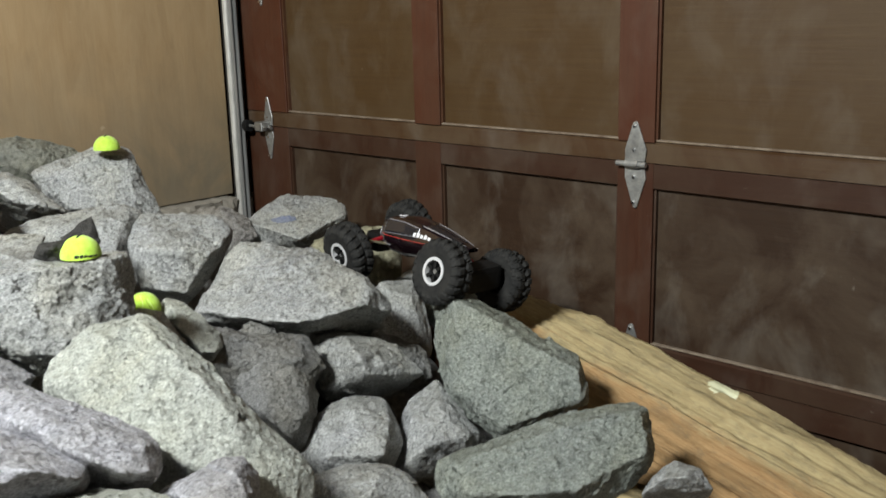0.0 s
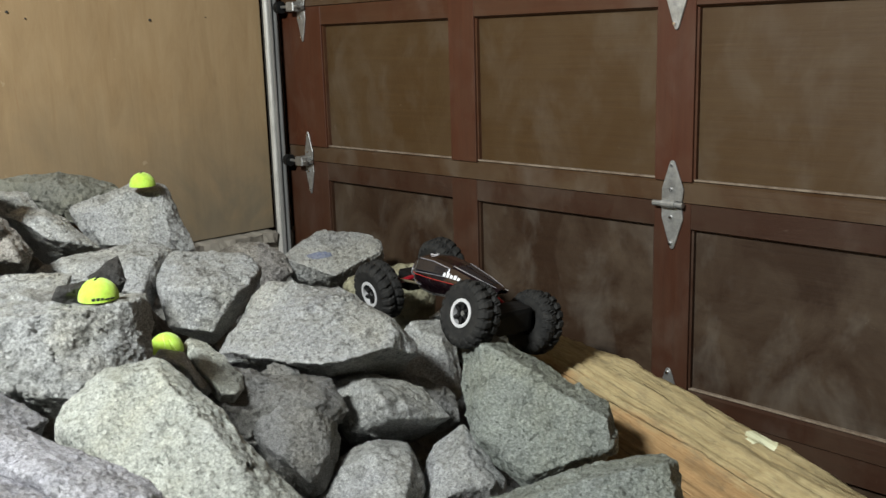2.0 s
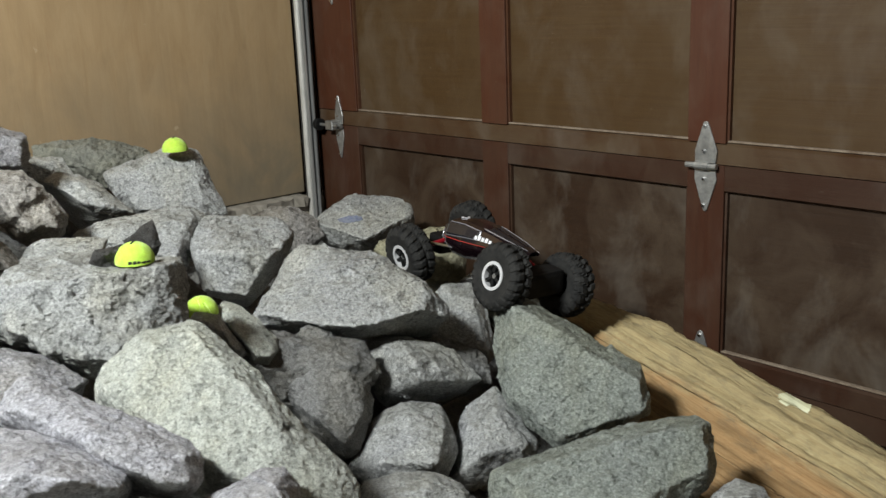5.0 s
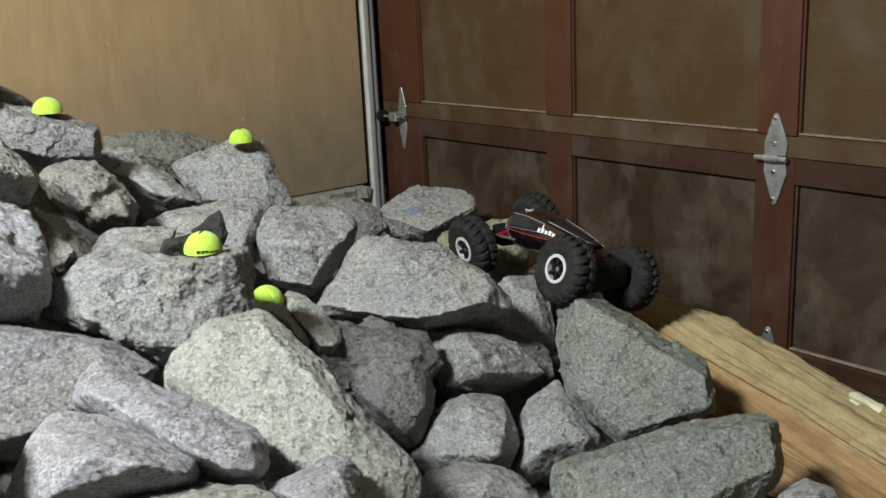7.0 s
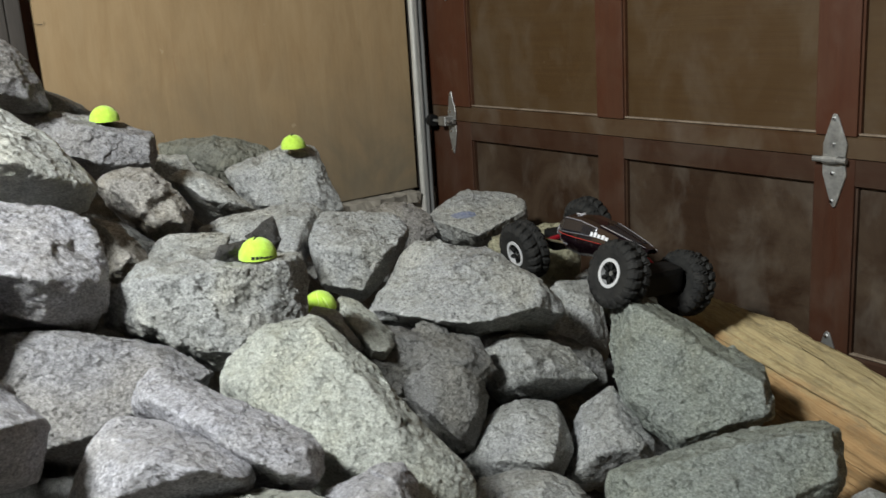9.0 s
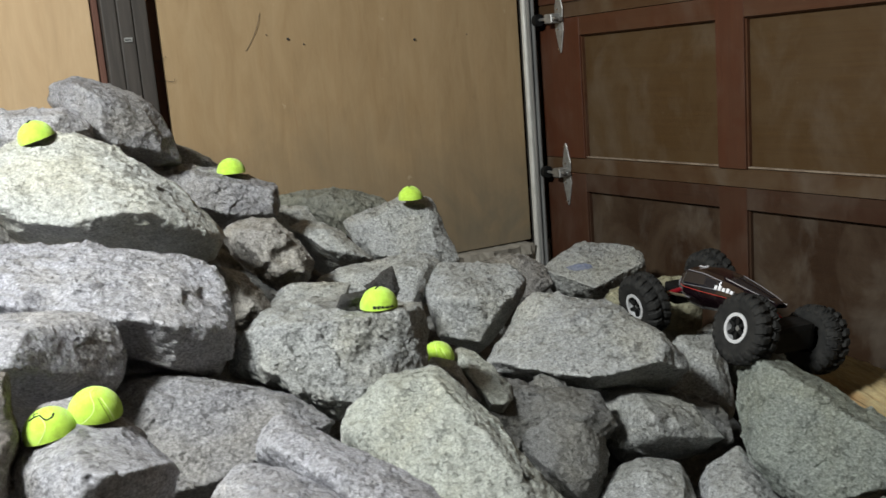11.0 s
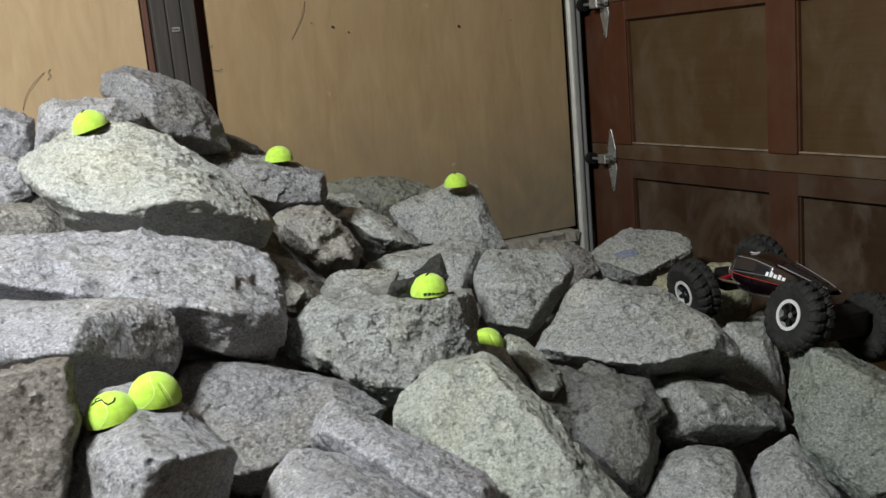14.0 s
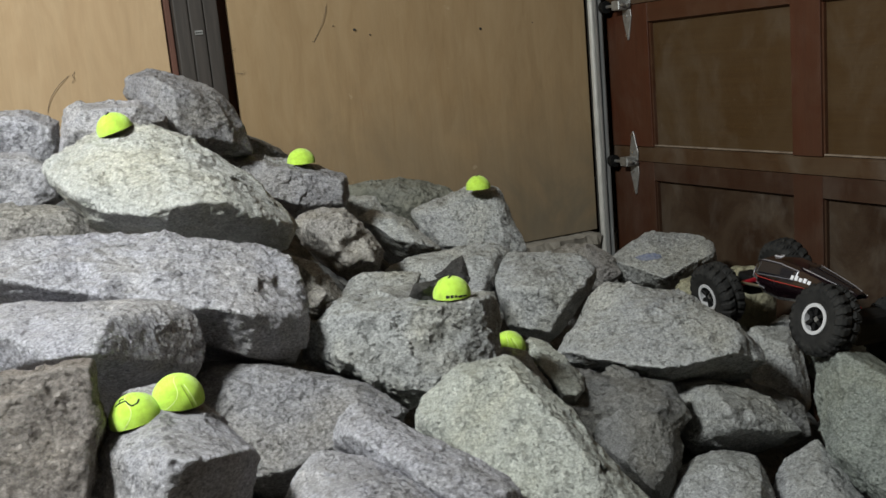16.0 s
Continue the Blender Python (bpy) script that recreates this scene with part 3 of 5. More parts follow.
def rock_mesh(points, level, p, rough, seed, dents=()):
    """A broken stone: the body that its corners span, with chipped corners, worn edges and a grainy skin."""
    pts = np.array(points, float)
    mid = (pts.max(0) + pts.min(0)) / 2 * 0.6 + pts.mean(0) * 0.4
    size = (pts.max(0) - pts.min(0)) / 2
    unit = (pts - mid) / size
    normals, dist = hull_planes(list(unit))
    rng = np.random.default_rng(seed)
    # flakes struck off corners and edges
    ways = rng.normal(size=(14, 3))
    ways /= np.linalg.norm(ways, axis=1)[:, None]
    reach = (ways @ unit.T).max(1) * rng.uniform(0.965, 0.998, 14)
    normals, dist = np.concatenate([normals, ways]), np.concatenate([dist, reach])
    dirs, faces = GRIDS[level]
    ratio = np.clip((dirs @ normals.T) / np.maximum(dist, 0.05), 0, None)
    radius = 1.0 / (ratio**p).sum(1) ** (1.0 / p)
    facing = (dirs @ normals.T)[np.arange(len(dirs)), ratio.argmax(1)]
    calm = np.clip(facing * 1.5, 0.25, 1.0)
    co = dirs * radius[:, None] * 1.033 * size
    small = float(min(size))
    shift = Vector((seed * 3.17, seed * 1.31, seed * 2.23))
    out = []
    for c, d, still in zip(co, dirs, calm):
        at = Vector(c)
        way = Vector(d * size).normalized()
        n = Vector(d / size).normalized()
        amount = 0.03 * small * rough * noise.fractal(at * (1.1 / small) + shift, 0.9, 2.0, 2)
        # shells broken out of the faces, meeting in ridges
        for cells, tilt, deep in ((9.0, 0.55, 0.38), (24.0, 0.6, 0.6), (70.0, 0.55, 0.75), (170.0, 0.55, 0.6)):
            q = at * cells + shift
            far, spots = noise.voronoi(q)
            amount += deep * rough / cells * (min(0.3 * f * f + (q - s).dot(noise.noise_vector(s * 7.7)) * tilt for f, s in zip(far, spots)) - 0.05)
        amount += 0.002 * rough * (noise.ridged_multi_fractal(at * 30.0 + shift, 0.85, 2.1, 5, 0.9, 1.6) - 1.2)
        amount *= still
        if d[1] < 0.3:
            for x, z, r, deep in dents:
                far = math.hypot(c[0] + mid[0] - x / 100, c[2] + mid[2] - z / 100) / (r / 100)
                amount -= deep / 100 * max(0.0, 1 - far * far) ** 1.5
        out.append(at + (n * 0.6 + way * 0.4) * amount + Vector(mid))
    me = bpy.data.meshes.new("granite_rock")
    me.from_pydata([v[:] for v in out], [], faces)
    me.polygons.foreach_set("use_smooth", [True] * len(me.polygons))
    return me


def rock(label, material, at, turn, outline, crown, back, rough=1.0, p=90, name="granite_rock", dents=()):
    """A rock that stands at a place, tilted and turned. outline: its broad face's corners (cm across, cm up); crown: corners
    that stand out from that face (cm across, cm up, cm out); back: metres of body behind the face."""
    ROCK_NO[0] += 1
    seed = ROCK_NO[0]
    ol = np.array(outline, float) / 100
    mid = ol.mean(0)
    rng = random.Random(seed)
    pts = [(x, rng.uniform(-0.006, 0.006), z) for x, z in ol]
    if crown:
        pts += [(x / 100, -o / 100, z / 100) for x, z, o in crown]
    else:
        out = 0.3 * float(np.ptp(ol, axis=0).min())
        pts += [(mid[0] + (x - mid[0]) * s, -out * rng.uniform(0.7, 1.15), mid[1] + (z - mid[1]) * s) for x, z in ol[::2] for s in (rng.uniform(0.45, 0.7),)]
    pts += [(mid[0] + (x - mid[0]) * 0.72, back * rng.uniform(0.75, 1.05), mid[1] + (z - mid[1]) * 0.72 - 0.02) for x, z in ol[::2]]
    wide = float(np.ptp(ol, axis=0).max())
    me = rock_mesh(pts, 7 if wide > 0.27 else 6 if wide > 0.1 else 5, p, rough * max(0.45, min(0.85, wide / 0.4)), seed, dents)
    me.materials.append(material)
    ob = new(name, me)
    ob.matrix_world = pose(*at, turn[0], 0, turn[1])
    return tagged(ob, label, "rock", "rocks of the heap")


rock("large pale granite boulder with a bright flat top", fresh, (0.836, -1.73, 1.292), (-16, 80), [(-21.7, 5.4), (-19.2, 8.7), (-16.4, 10.8), (-11, 13), (-5.3, 13.1), (0.3, 11.4), (6.2, 7.7), (9.9, 3.3), (14.9, 0.2), (18.1, -4.5), (21.5, -8.1), (22.7, -11), (20.4, -15), (13.7, -15.2), (6.8, -14.5), (1.2, -12.1), (-6.6, -8.2), (-13, -8), (-16.4, -4.5), (-20.2, 1.2)], [(-17.9, 0.1, 9), (-11.4, -6, 13), (-5.7, -7.3, 15.5), (2.2, -6.4, 17), (9, -6.9, 16), (13.9, -9.8, 12), (19.8, -11.2, 7), (5.1, 4.3, 6), (10.1, -0.7, 9), (-11.3, 9, 3), (-0.1, 8, 4)], 0.3, dents=((-11.2, 1.2, 1.8, 1.2),))
rock("grey granite block with an uneven top", grey, (0.477, -1.446, 1.212), (-11, 75), [(-17.8, 7.5), (-15.2, 12.9), (-8.2, 11.1), (2.2, 8.2), (12.7, 5.5), (19.1, 2.1), (19.4, -2.8), (17.9, -5.7), (11.3, -5.9), (5.6, -7.1), (-0.6, -3.3)], [(-5.8, 7.2, 6), (4.3, 4.4, 8), (17.1, 0.2, 6), (-2.8, -0.4, 10), (8.4, -4.8, 8), (16.5, -4.9, 5)], 0.25)
rock("rough grey granite boulder on the heap's crest", violet, (0.627, -1.789, 1.405), (-7, 83), [(-9.9, 2.3), (-9.2, 5.2), (-6, 6.5), (-0.5, 6.4), (5, 5.9), (9.3, 3.8), (10.9, 1.6), (10.7, -1.9), (-1, -4.2), (-11.5, -4.1)], [(-5.7, 4, 5), (4.6, 3.4, 6), (9.5, 0.2, 4), (-0.5, -1, 7), (-7.9, 0, 5)], 0.1)
rock("tall grey granite boulder forming the heap's peak", grey, (0.492, -1.624, 1.403), (-10, 79), [(-11.9, 7.3), (-10.1, 10.9), (-5, 12.1), (-0.9, 10.5), (4.7, 8.4), (9.5, 5.4), (12.7, 0.2), (14.3, -4.9), (15, -9.2), (8.6, -9.3), (1.3, -6.9), (-4.4, -2.9), (-10.1, 4.7)], [(-3.8, 7.8, 9), (-0.8, 4.9, 12), (-1.1, -4, 13), (-7.5, 7.8, 6), (7.9, 0.5, 7), (10.7, -6.7, 5), (-7.3, 4.2, 7)], 0.25)
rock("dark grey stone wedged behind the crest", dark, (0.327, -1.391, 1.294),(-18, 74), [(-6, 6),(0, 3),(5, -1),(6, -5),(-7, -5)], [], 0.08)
rock("weathered grey granite boulder", violet, (0.531, -1.996, 1.391),(-7, 88), [(-9, 8),(4, 7),(11, 4),(10, -6),(4, -8),(-12, -6)], [(-7, 6, 7),(3, 5, 6),(9, 2, 8),(8, -5, 6),(3, -7, 7),(-9, -5, 6)], 0.11)
rock("coarse grey granite boulder under the crest", violet, (0.685, -2.009, 1.321),(-10, 88), [(-9, 7),(4, 6),(9, 2),(10, -4),(3, -7),(-11, -5)], [(-7, 5, 7),(4, 4, 6),(7, 1, 8),(8, -4, 6),(3, -6, 7),(-9, -4, 6)], 0.1)
rock("brownish pitted stone in the heap", brown, (0.793, -1.997, 1.249),(-17, 88), [(-12, 6),(5, 4),(10, 1),(13, -4),(8, -7),(-13, -3)], [], 0.09)
rock("long grey granite slab with a lit sloping top", violet, (1.069, -1.9, 1.143), (-23, 84), [(-20, 13.3), (-11.6, 12.5), (-4.8, 10.5), (0.6, 10.3), (7.1, 10.6), (11.4, 8), (15.2, 5.2), (18.8, 3.6), (24.4, 4.9), (28.4, 4.5), (30.9, 0.8), (32.3, -2.7), (33, -6.6), (31.4, -9), (30.7, -13.5), (28.9, -16.8), (24.7, -15.4), (17.5, -12.2), (12.3, -9.1), (3.9, -3.7), (-13.1, 0.8), (-21.2, 3.1)], [(-19, 5.4, 7), (-12.7, 3.5, 8), (-3, -0.3, 11), (5.1, -2.8, 13), (12.6, -6.6, 14.5), (20.6, -8.8, 13.5), (29.9, -9.1, 6), (17, -12.7, 6), (24.3, -15.4, 3), (29, -16, -2), (10.3, 2.2, 8), (22.2, 0.8, 6)], 0.3, dents=((3.4, -1.7, 3.9, 1.5),(-5.9, 0.6, 5.9, 2),(28.9, -3.3, 2.2, 1.2),(15.8, -9.4, 3.9, 1.5),))
rock("broad grey granite block with a dark fractured front", violet, (1.223, -1.99, 1.115), (-28, 87), [(-11.2, 8), (-2.8, 7.5), (3.4, 6.1), (8.1, 4.6), (12.4, 5), (17.5, 4.5), (19.4, 2.8), (20.3, -0.3), (20.3, -3.8), (19.2, -7.3), (16.7, -8.7), (11.7, -8.5), (4.4, -7.8), (-1.3, -3.8), (-12.5, -2.4)], [(6.9, -0.2, 12), (3.6, -5.8, 15), (-2.9, 2.9, 8), (-7.5, 1.1, 9), (-2.3, -4.7, 12), (18.4, -2, 0), (17.5, -5.9, -4), (5.9, -8.6, 4)], 0.26, rough=0.5, dents=((7, 3, 1.4, 1),(-3.5, 0.8, 2.7, 0.8),))
rock("squared brown granite block", block_brown, (1.498, -2.087, 1.058), (-23, 91), [(-1.2, 11.3), (6.4, 10.4), (11.9, 9.8), (12.3, 7.9), (12.2, 4.9), (12.2, 1.6), (10.3, -1.9), (9.3, -5.1), (8, -8.7), (-3.9, -5.2)], [(-0.7, 9.6, 5), (4.7, 8.9, 5.5), (11.1, 8.3, 5), (11.3, 1.4, 4), (8.7, -3.9, 5.5), (7.3, -7.9, 6), (-3.1, -5, 6)], 0.22, rough=1.6)
rock("light grey granite rock with a sharp corner", violet, (1.513, -1.899, 0.99), (-32, 82), [(-6.8, 7.6), (-4.4, 12), (-0.1, 12.5), (3.2, 10.2), (5.8, 6.8), (8.5, 3.9), (10.8, 1.1), (11.2, -0.5), (9.9, -3.6), (8.5, -6.6), (-1.8, -4.7), (-10.1, -2.5), (-10.2, 0.8), (-8.7, 5.2)], [(0.6, 5.8, 6), (0.1, -1.1, 14), (6.4, -1.1, 11), (10.1, -0.2, 6), (-1.7, -5.1, 12), (-7.9, 3.6, 5), (-5.5, 5.4, 5), (8.4, -5.5, 0), (0.3, -5.2, 5), (-4, -0.2, 10)], 0.2, dents=((0.3, -1.6, 0.9, 0.8),))
rock("flat grey granite slab lying under other rocks", grey, (1.254, -1.678, 0.928),(-45, 75), [(-19, 10),(-12, 13),(-4, 12),(6, 8),(14, 5),(20, -2),(17, -4),(7, -7),(-1, -10),(-7, -9),(-16, -2)], [(-16, 6, 5),(-3, 7, 6),(12, 2, 5),(14, -6, 6),(-1, -11, 5),(-13, -4, 6)], 0.22)
# shard and flake: their dark colour stands in for shade among the stones
rock("stone shard coloured dark for its shaded side", shade_dark, (0.934, -1.223, 1.039), (-33, 65), [(-1.3, 0), (2.9, 3), (5.1, 4.2), (6.4, -1.2), (5, -2.4), (1.8, -1.7)], [(2.6, -0.5, 1), (4.8, 0.4, 1.2)], 0.05)
rock("near-black flake painting a shadowed hole on a boulder", shade_dark, (1.222, -1.389, 1.103), (-43, 66), [(-3.1, -2.1), (-1.9, -0.2), (2.5, 0.9), (3.7, 0.2), (3.2, -1.4), (-0.8, -2.1)], [(-0.4, -1.6, 1), (2.3, -1.1, 1.2)], 0.03)
rock("large pale triangular granite boulder", pale, (1.522, -1.354, 0.837), (-42, 62), [(-19.8, 9.2), (-19.1, 13.5), (-16.7, 16.2), (-11.5, 19.2), (-7.7, 20.7), (-4.4, 21.2), (-2.4, 20.2), (1.1, 14.4), (6.1, 8.2), (10, 3.1), (13.4, -1.8), (16.5, -5.9), (19.1, -10.1), (18, -16.4), (8, -16), (0.6, -12), (-4.2, -7), (-9.9, -0.9), (-15.7, 4.5)], [(-16.9, 9.5, 3.5), (-11.4, 14.7, 4), (-4.2, 16.7, 5), (2.4, 7.1, 6.5), (8, -2.5, 7), (12.9, -9, 4.5), (12.5, -15.5, 4.5), (-3.8, -5.5, 7), (7.8, -12.1, 7), (-12.6, 5.1, 5)], 0.26, dents=((-2.6, 6.2, 1.5, 0.5),))
rock("small grey stone on a boulder's shoulder", granite, (1.159, -1.164, 0.868), (-28, 62), [(-5.5, 3.4), (-4, 5.7), (0.7, 4.9), (1.5, 2.2), (2.7, -0.8), (5.2, -3.6), (3.8, -4.4), (0.6, -2.3), (-2.5, 0.3)], [(-1.1, 2.5, 3), (0.9, 0.4, 4), (2.8, -3, 3)], 0.1, rough=0.8)
rock("rounded grey wedge-shaped stone", pale, (1.145, -1.096, 0.848), (-39, 59), [(-5.6, 6.5), (-3.9, 8.3), (-0.7, 7), (2.8, 3.5), (6.5, -1.1), (6.8, -3.7), (4.2, -6.7), (1.4, -6.2), (-1.7, -1.7), (-4.4, 2.9)], [(-2.4, 4.8, 2.5), (1.9, -0.1, 3), (4.8, -6.5, 5), (-0.9, -1.9, 5.5), (2.1, -6.2, 5)], 0.15)
rock("grey granite boulder with a pointed top", granite, (0.391, -0.887, 1.026), (-24, 64), [(-14, 5.9), (-5.2, 9.4), (2.1, 11.1), (10.8, 11.3), (12.1, 8.5), (13.9, -0.6), (16.4, -7.2), (11.8, -9.7), (4.2, -8), (-6.5, -6.4), (-11, -0.2)], [(-8.4, 3.3, 4), (1.8, 8, 4), (9.1, 7.7, 4), (10.5, -3.1, 5), (10.2, -8.6, 5), (-4.8, -5.9, 6), (1.9, 0.1, 5)], 0.28)
rock("grey granite stone with a sloping face", granite, (0.481, -1.125, 1.057), (-26, 68), [(-9.7, 5.6), (-5.8, 7.8), (-0.8, 6.8), (3.3, 3.6), (7.1, -1.4), (11.4, -5), (8.1, -6), (2.4, -5), (-1.6, -1.7), (-7, 2.7)], [(-5.3, 4.3, 4), (-0.4, 2.3, 5.5), (6.8, -4.3, 4), (-0.2, -3.1, 6), (-4.8, 1.1, 6)], 0.22)
rock("pitted grey-brown stone with hollows", brown, (0.711, -1.359, 1.105), (-20, 72), [(-9.8, 5.3), (-6.7, 8.2), (-1.6, 8.3), (2.2, 7.5), (4, 4), (7.2, 1.9), (9.8, -2.6), (8.8, -6.3), (4.1, -8), (-0.9, -7.1), (-3.6, -2.9), (-7.3, 0.7)], [(-5.7, 4.7, 5), (1, 3.5, 7), (5.9, -1.9, 6), (0.5, -5.8, 7), (7.3, -6.1, 4), (-3.7, 0.3, 7)], 0.2, rough=2.0, dents=((3.1, -2.5, 3.5, 2),(-1, -5.5, 2.7, 1),))
rock("dusty boulder against the plywood wall, darkened for its shade", dusty, (0.076, -0.912, 1.055), (-18, 68), [(-17.5, 9.4), (-7.5, 9.8), (4.5, 8.6), (13.2, 5.6), (15.2, 2.8), (3, -6), (-6.9, -1.5), (-16.9, 5.1)], [(-9.4, 6.2, 4), (4, 4.7, 5), (-0, -1.1, 6)], 0.2)
rock("grey stone half hidden in the heap", granite, (0.347, -1.17, 1.107),(-18, 71), [(-7, 4),(-2, 5),(5, 4),(8, -2),(-1, -5),(-7, -1)], [], 0.2)
rock("brownish rough stone in a gap of the heap", brown, (0.859, -1.492, 1.056), (-24, 73), [(-3.2, 7), (2.6, 4.7), (5.8, -0.2), (7.7, -4), (7.3, -6), (2.4, -6.7), (-0.5, -5.1), (-1.9, 0.8)], [(0.6, 1.8, 5), (4, -3.5, 6), (1.5, -5.3, 5)], 0.2, rough=1.5, dents=((3.2, -0.7, 1.6, 1.5),))
rock("grey stone with a flat lit top", granite, (0.728, -1.095, 0.991), (-34, 65), [(-15.9, 2.2), (-10.3, 5), (-0.7, 6.1), (7.5, 6.6), (12.2, 6.4), (14.4, 4.3), (11.9, 0.9), (9.7, -3.5), (8.3, -8.3), (2.1, -7), (-5.5, -2.7), (-13.4, -0.5)], [(4.2, 0.4, 6), (9.6, 1.6, 5), (5.8, -8.9, 8), (-1.3, -1.5, 5), (-7.8, 1.1, 2)], 0.2)
rock("squarish grey granite block with a level top", granite, (0.832, -0.923, 0.929), (-24, 60), [(-10.8, 2.9), (-9.9, 7.9), (-7, 10), (-1, 9.8), (9.6, 8.4), (13.4, 5.4), (13.6, 2.7), (11, -1.2), (7.2, -6.6), (3.6, -10.3), (1.4, -10.5), (-7.7, -8.2), (-8.7, -2.5)], [(-9.4, 0.6, 8), (-0.6, -1.4, 12.5), (7.5, -2.6, 10), (-7.5, -8.4, 8), (1.5, -10.8, 9), (12.4, 3, 3)], 0.25, dents=((8.7, 0.3, 1.6, 0.8),))
rock("broad grey granite boulder with a ridged face", granite, (1.117, -0.808, 0.856), (-37, 54), [(-21.2, -2.3), (-17, 4.4), (-13.7, 10.3), (-10.5, 13.6), (-5.5, 13.4), (-1.9, 12), (5.4, 11.4), (9.9, 7.8), (16.6, 2.9), (21.3, -2.8), (21.6, -5.8), (16.8, -6.4), (9.8, -7.6), (1.6, -8.6), (-9, -7), (-18.6, -5.1)], [(-17.9, -4.5, 6), (-8.8, -8.1, 9), (1.2, -10.3, 10.5), (14.9, -7.4, 8.5), (16.9, -1.9, 6.5), (-4.5, 7.1, 5), (4.9, 6, 5), (-1.7, -3.5, 9)], 0.25, dents=((-0.6, 3.4, 1.7, 0.5),))
rock("grey slab with a blue chalk smear", granite, (0.474, -0.297, 0.831), (-38, 53), [(-13.3, 2.7), (-7.6, 7.2), (1.4, 11.9), (10.1, 9.8), (17.4, 5.9), (17.6, 0.7), (11.1, -2.8), (4, -7.2), (-4.6, -5.8), (-10.9, -2.4)], [(-10.1, -0.7, 4), (2.4, -6.9, 6.5), (15.6, 0.8, 4), (1.1, 5.3, 3)], 0.18)
rock("rounded tan boulder beside the garage door", tan, (0.794, -0.326, 0.799), (-29, 50), [(-14.6, 2.9), (-10, 6.8), (-1.8, 8.8), (6.3, 9.5), (12.6, 7.5), (14.9, 1.5), (13.6, -6.7), (9.7, -11.3), (2, -8.4), (-8, -2.9)], [(-3.6, 2.6, 6), (5.9, 3.4, 7), (10.2, -3.1, 6), (-0.9, -6.1, 8)], 0.22, p=14, dents=((-2.4, -3.4, 1.9, 0.6),))
rock("dark grey rounded granite stone", dark, (1.216, -0.984, 0.717), (-40, 57), [(-10.6, 2.2), (-5.3, 11.3), (-0.3, 14.1), (2.8, 13), (7.3, 7.8), (11, 2.4), (11.1, -3.8), (7.9, -13.3), (4.7, -14.3), (-0.7, -9.4), (-4.9, -2.5)], [(-5.2, -1, 6), (0.2, 2.4, 8), (6.8, 1.8, 7), (8.9, -6.3, 5), (4.9, -13.2, 5), (-0.5, -8.2, 8), (3.2, -3.4, 8.5)], 0.2)
rock("broken granite stone with a bright fresh face", granite, (1.266, -0.728, 0.7), (-31, 50), [(-12.5, 2.9), (-12, 7.4), (-6.3, 8.2), (-2.3, 6.8), (2.5, 5.8), (7.1, 4.2), (10.6, -0.3), (12.9, -2.9), (9.5, -4.4), (2, -5.4), (-4.2, -6.9), (-9.4, -6.9), (-11.6, -3.1)], [(-4.4, 5.4, 6), (-1.7, -0.5, 12.5), (-0.4, -4.2, 11), (-9.6, -5.4, 4), (5.9, 0.4, 4), (7.6, -3.7, 2), (2.4, 3.9, 2.5)], 0.18, dents=((1.2, -1.3, 1.7, 1),))
rock("rounded grey granite stone low in the heap", granite, (1.359, -0.882, 0.588), (-44, 52), [(-11.2, -2.6), (-7.3, 4.9), (-2.9, 9.2), (3.1, 11), (9.2, 9.4), (11.3, 4.3), (12, -0.6), (9.8, -5.5), (4.4, -8.5), (-5.9, -7.5)], [(-4.3, 2.7, 5), (3.7, 5.8, 6), (8.9, 1.7, 6), (6.6, -5.2, 8), (-3.4, -4.8, 8)], 0.2)
rock("angular grey stone in the heap's foot", granite, (1.443, -0.681, 0.57), (-41, 46), [(-10, -7.4), (-8.6, 2.7), (-6.7, 7.8), (0.1, 11.9), (2.7, 8.1), (6.1, 3), (9, -0.6), (7.6, -4.5), (-1.5, -6.5), (-6.3, -10), (-9.8, -9.4)], [(-6.1, 1.6, 5), (0.1, 4.3, 6), (4.9, -2.5, 6), (-3.2, -5.2, 8), (-7.9, -8, 5)], 0.2)
rock("grey granite stone at the heap's foot", granite, (1.537, -0.996, 0.57), (-44, 50), [(-14.7, -0.3), (-8.8, 6), (-2.4, 7.8), (4.1, 7.3), (9.3, 4.4), (12.1, -0.4), (10.3, -4.5), (-13.1, -4)], [(-6.5, 2.4, 5), (3.9, 2.6, 6), (-1.4, -2.4, 7)], 0.2)
rock("tall greenish-grey granite slab standing on edge", green, (1.512, -0.513, 0.7), (-34, 28), [(-18.1, 3.4), (-19.2, 9.9), (-20.3, 16), (-15.9, 17.1), (-10.4, 13.3), (-2.3, 8.9), (6.6, 5.4), (13.9, 3.1), (16.4, -2.6), (17, -7.5), (13.1, -10.2), (2.2, -16.4), (-1.3, -16.9), (-6.5, -14.1), (-13.4, -9.8), (-16.3, -4.1)], [(-13.1, 11.7, 6), (-10.7, 2.3, 7.5), (-10.2, -8.3, 6.5), (6.8, 1.7, 6.5), (15.4, -2.3, 6), (15.9, -7.8, 5), (0.8, -15.3, 6), (-3.4, -13.1, 7)], 0.16)
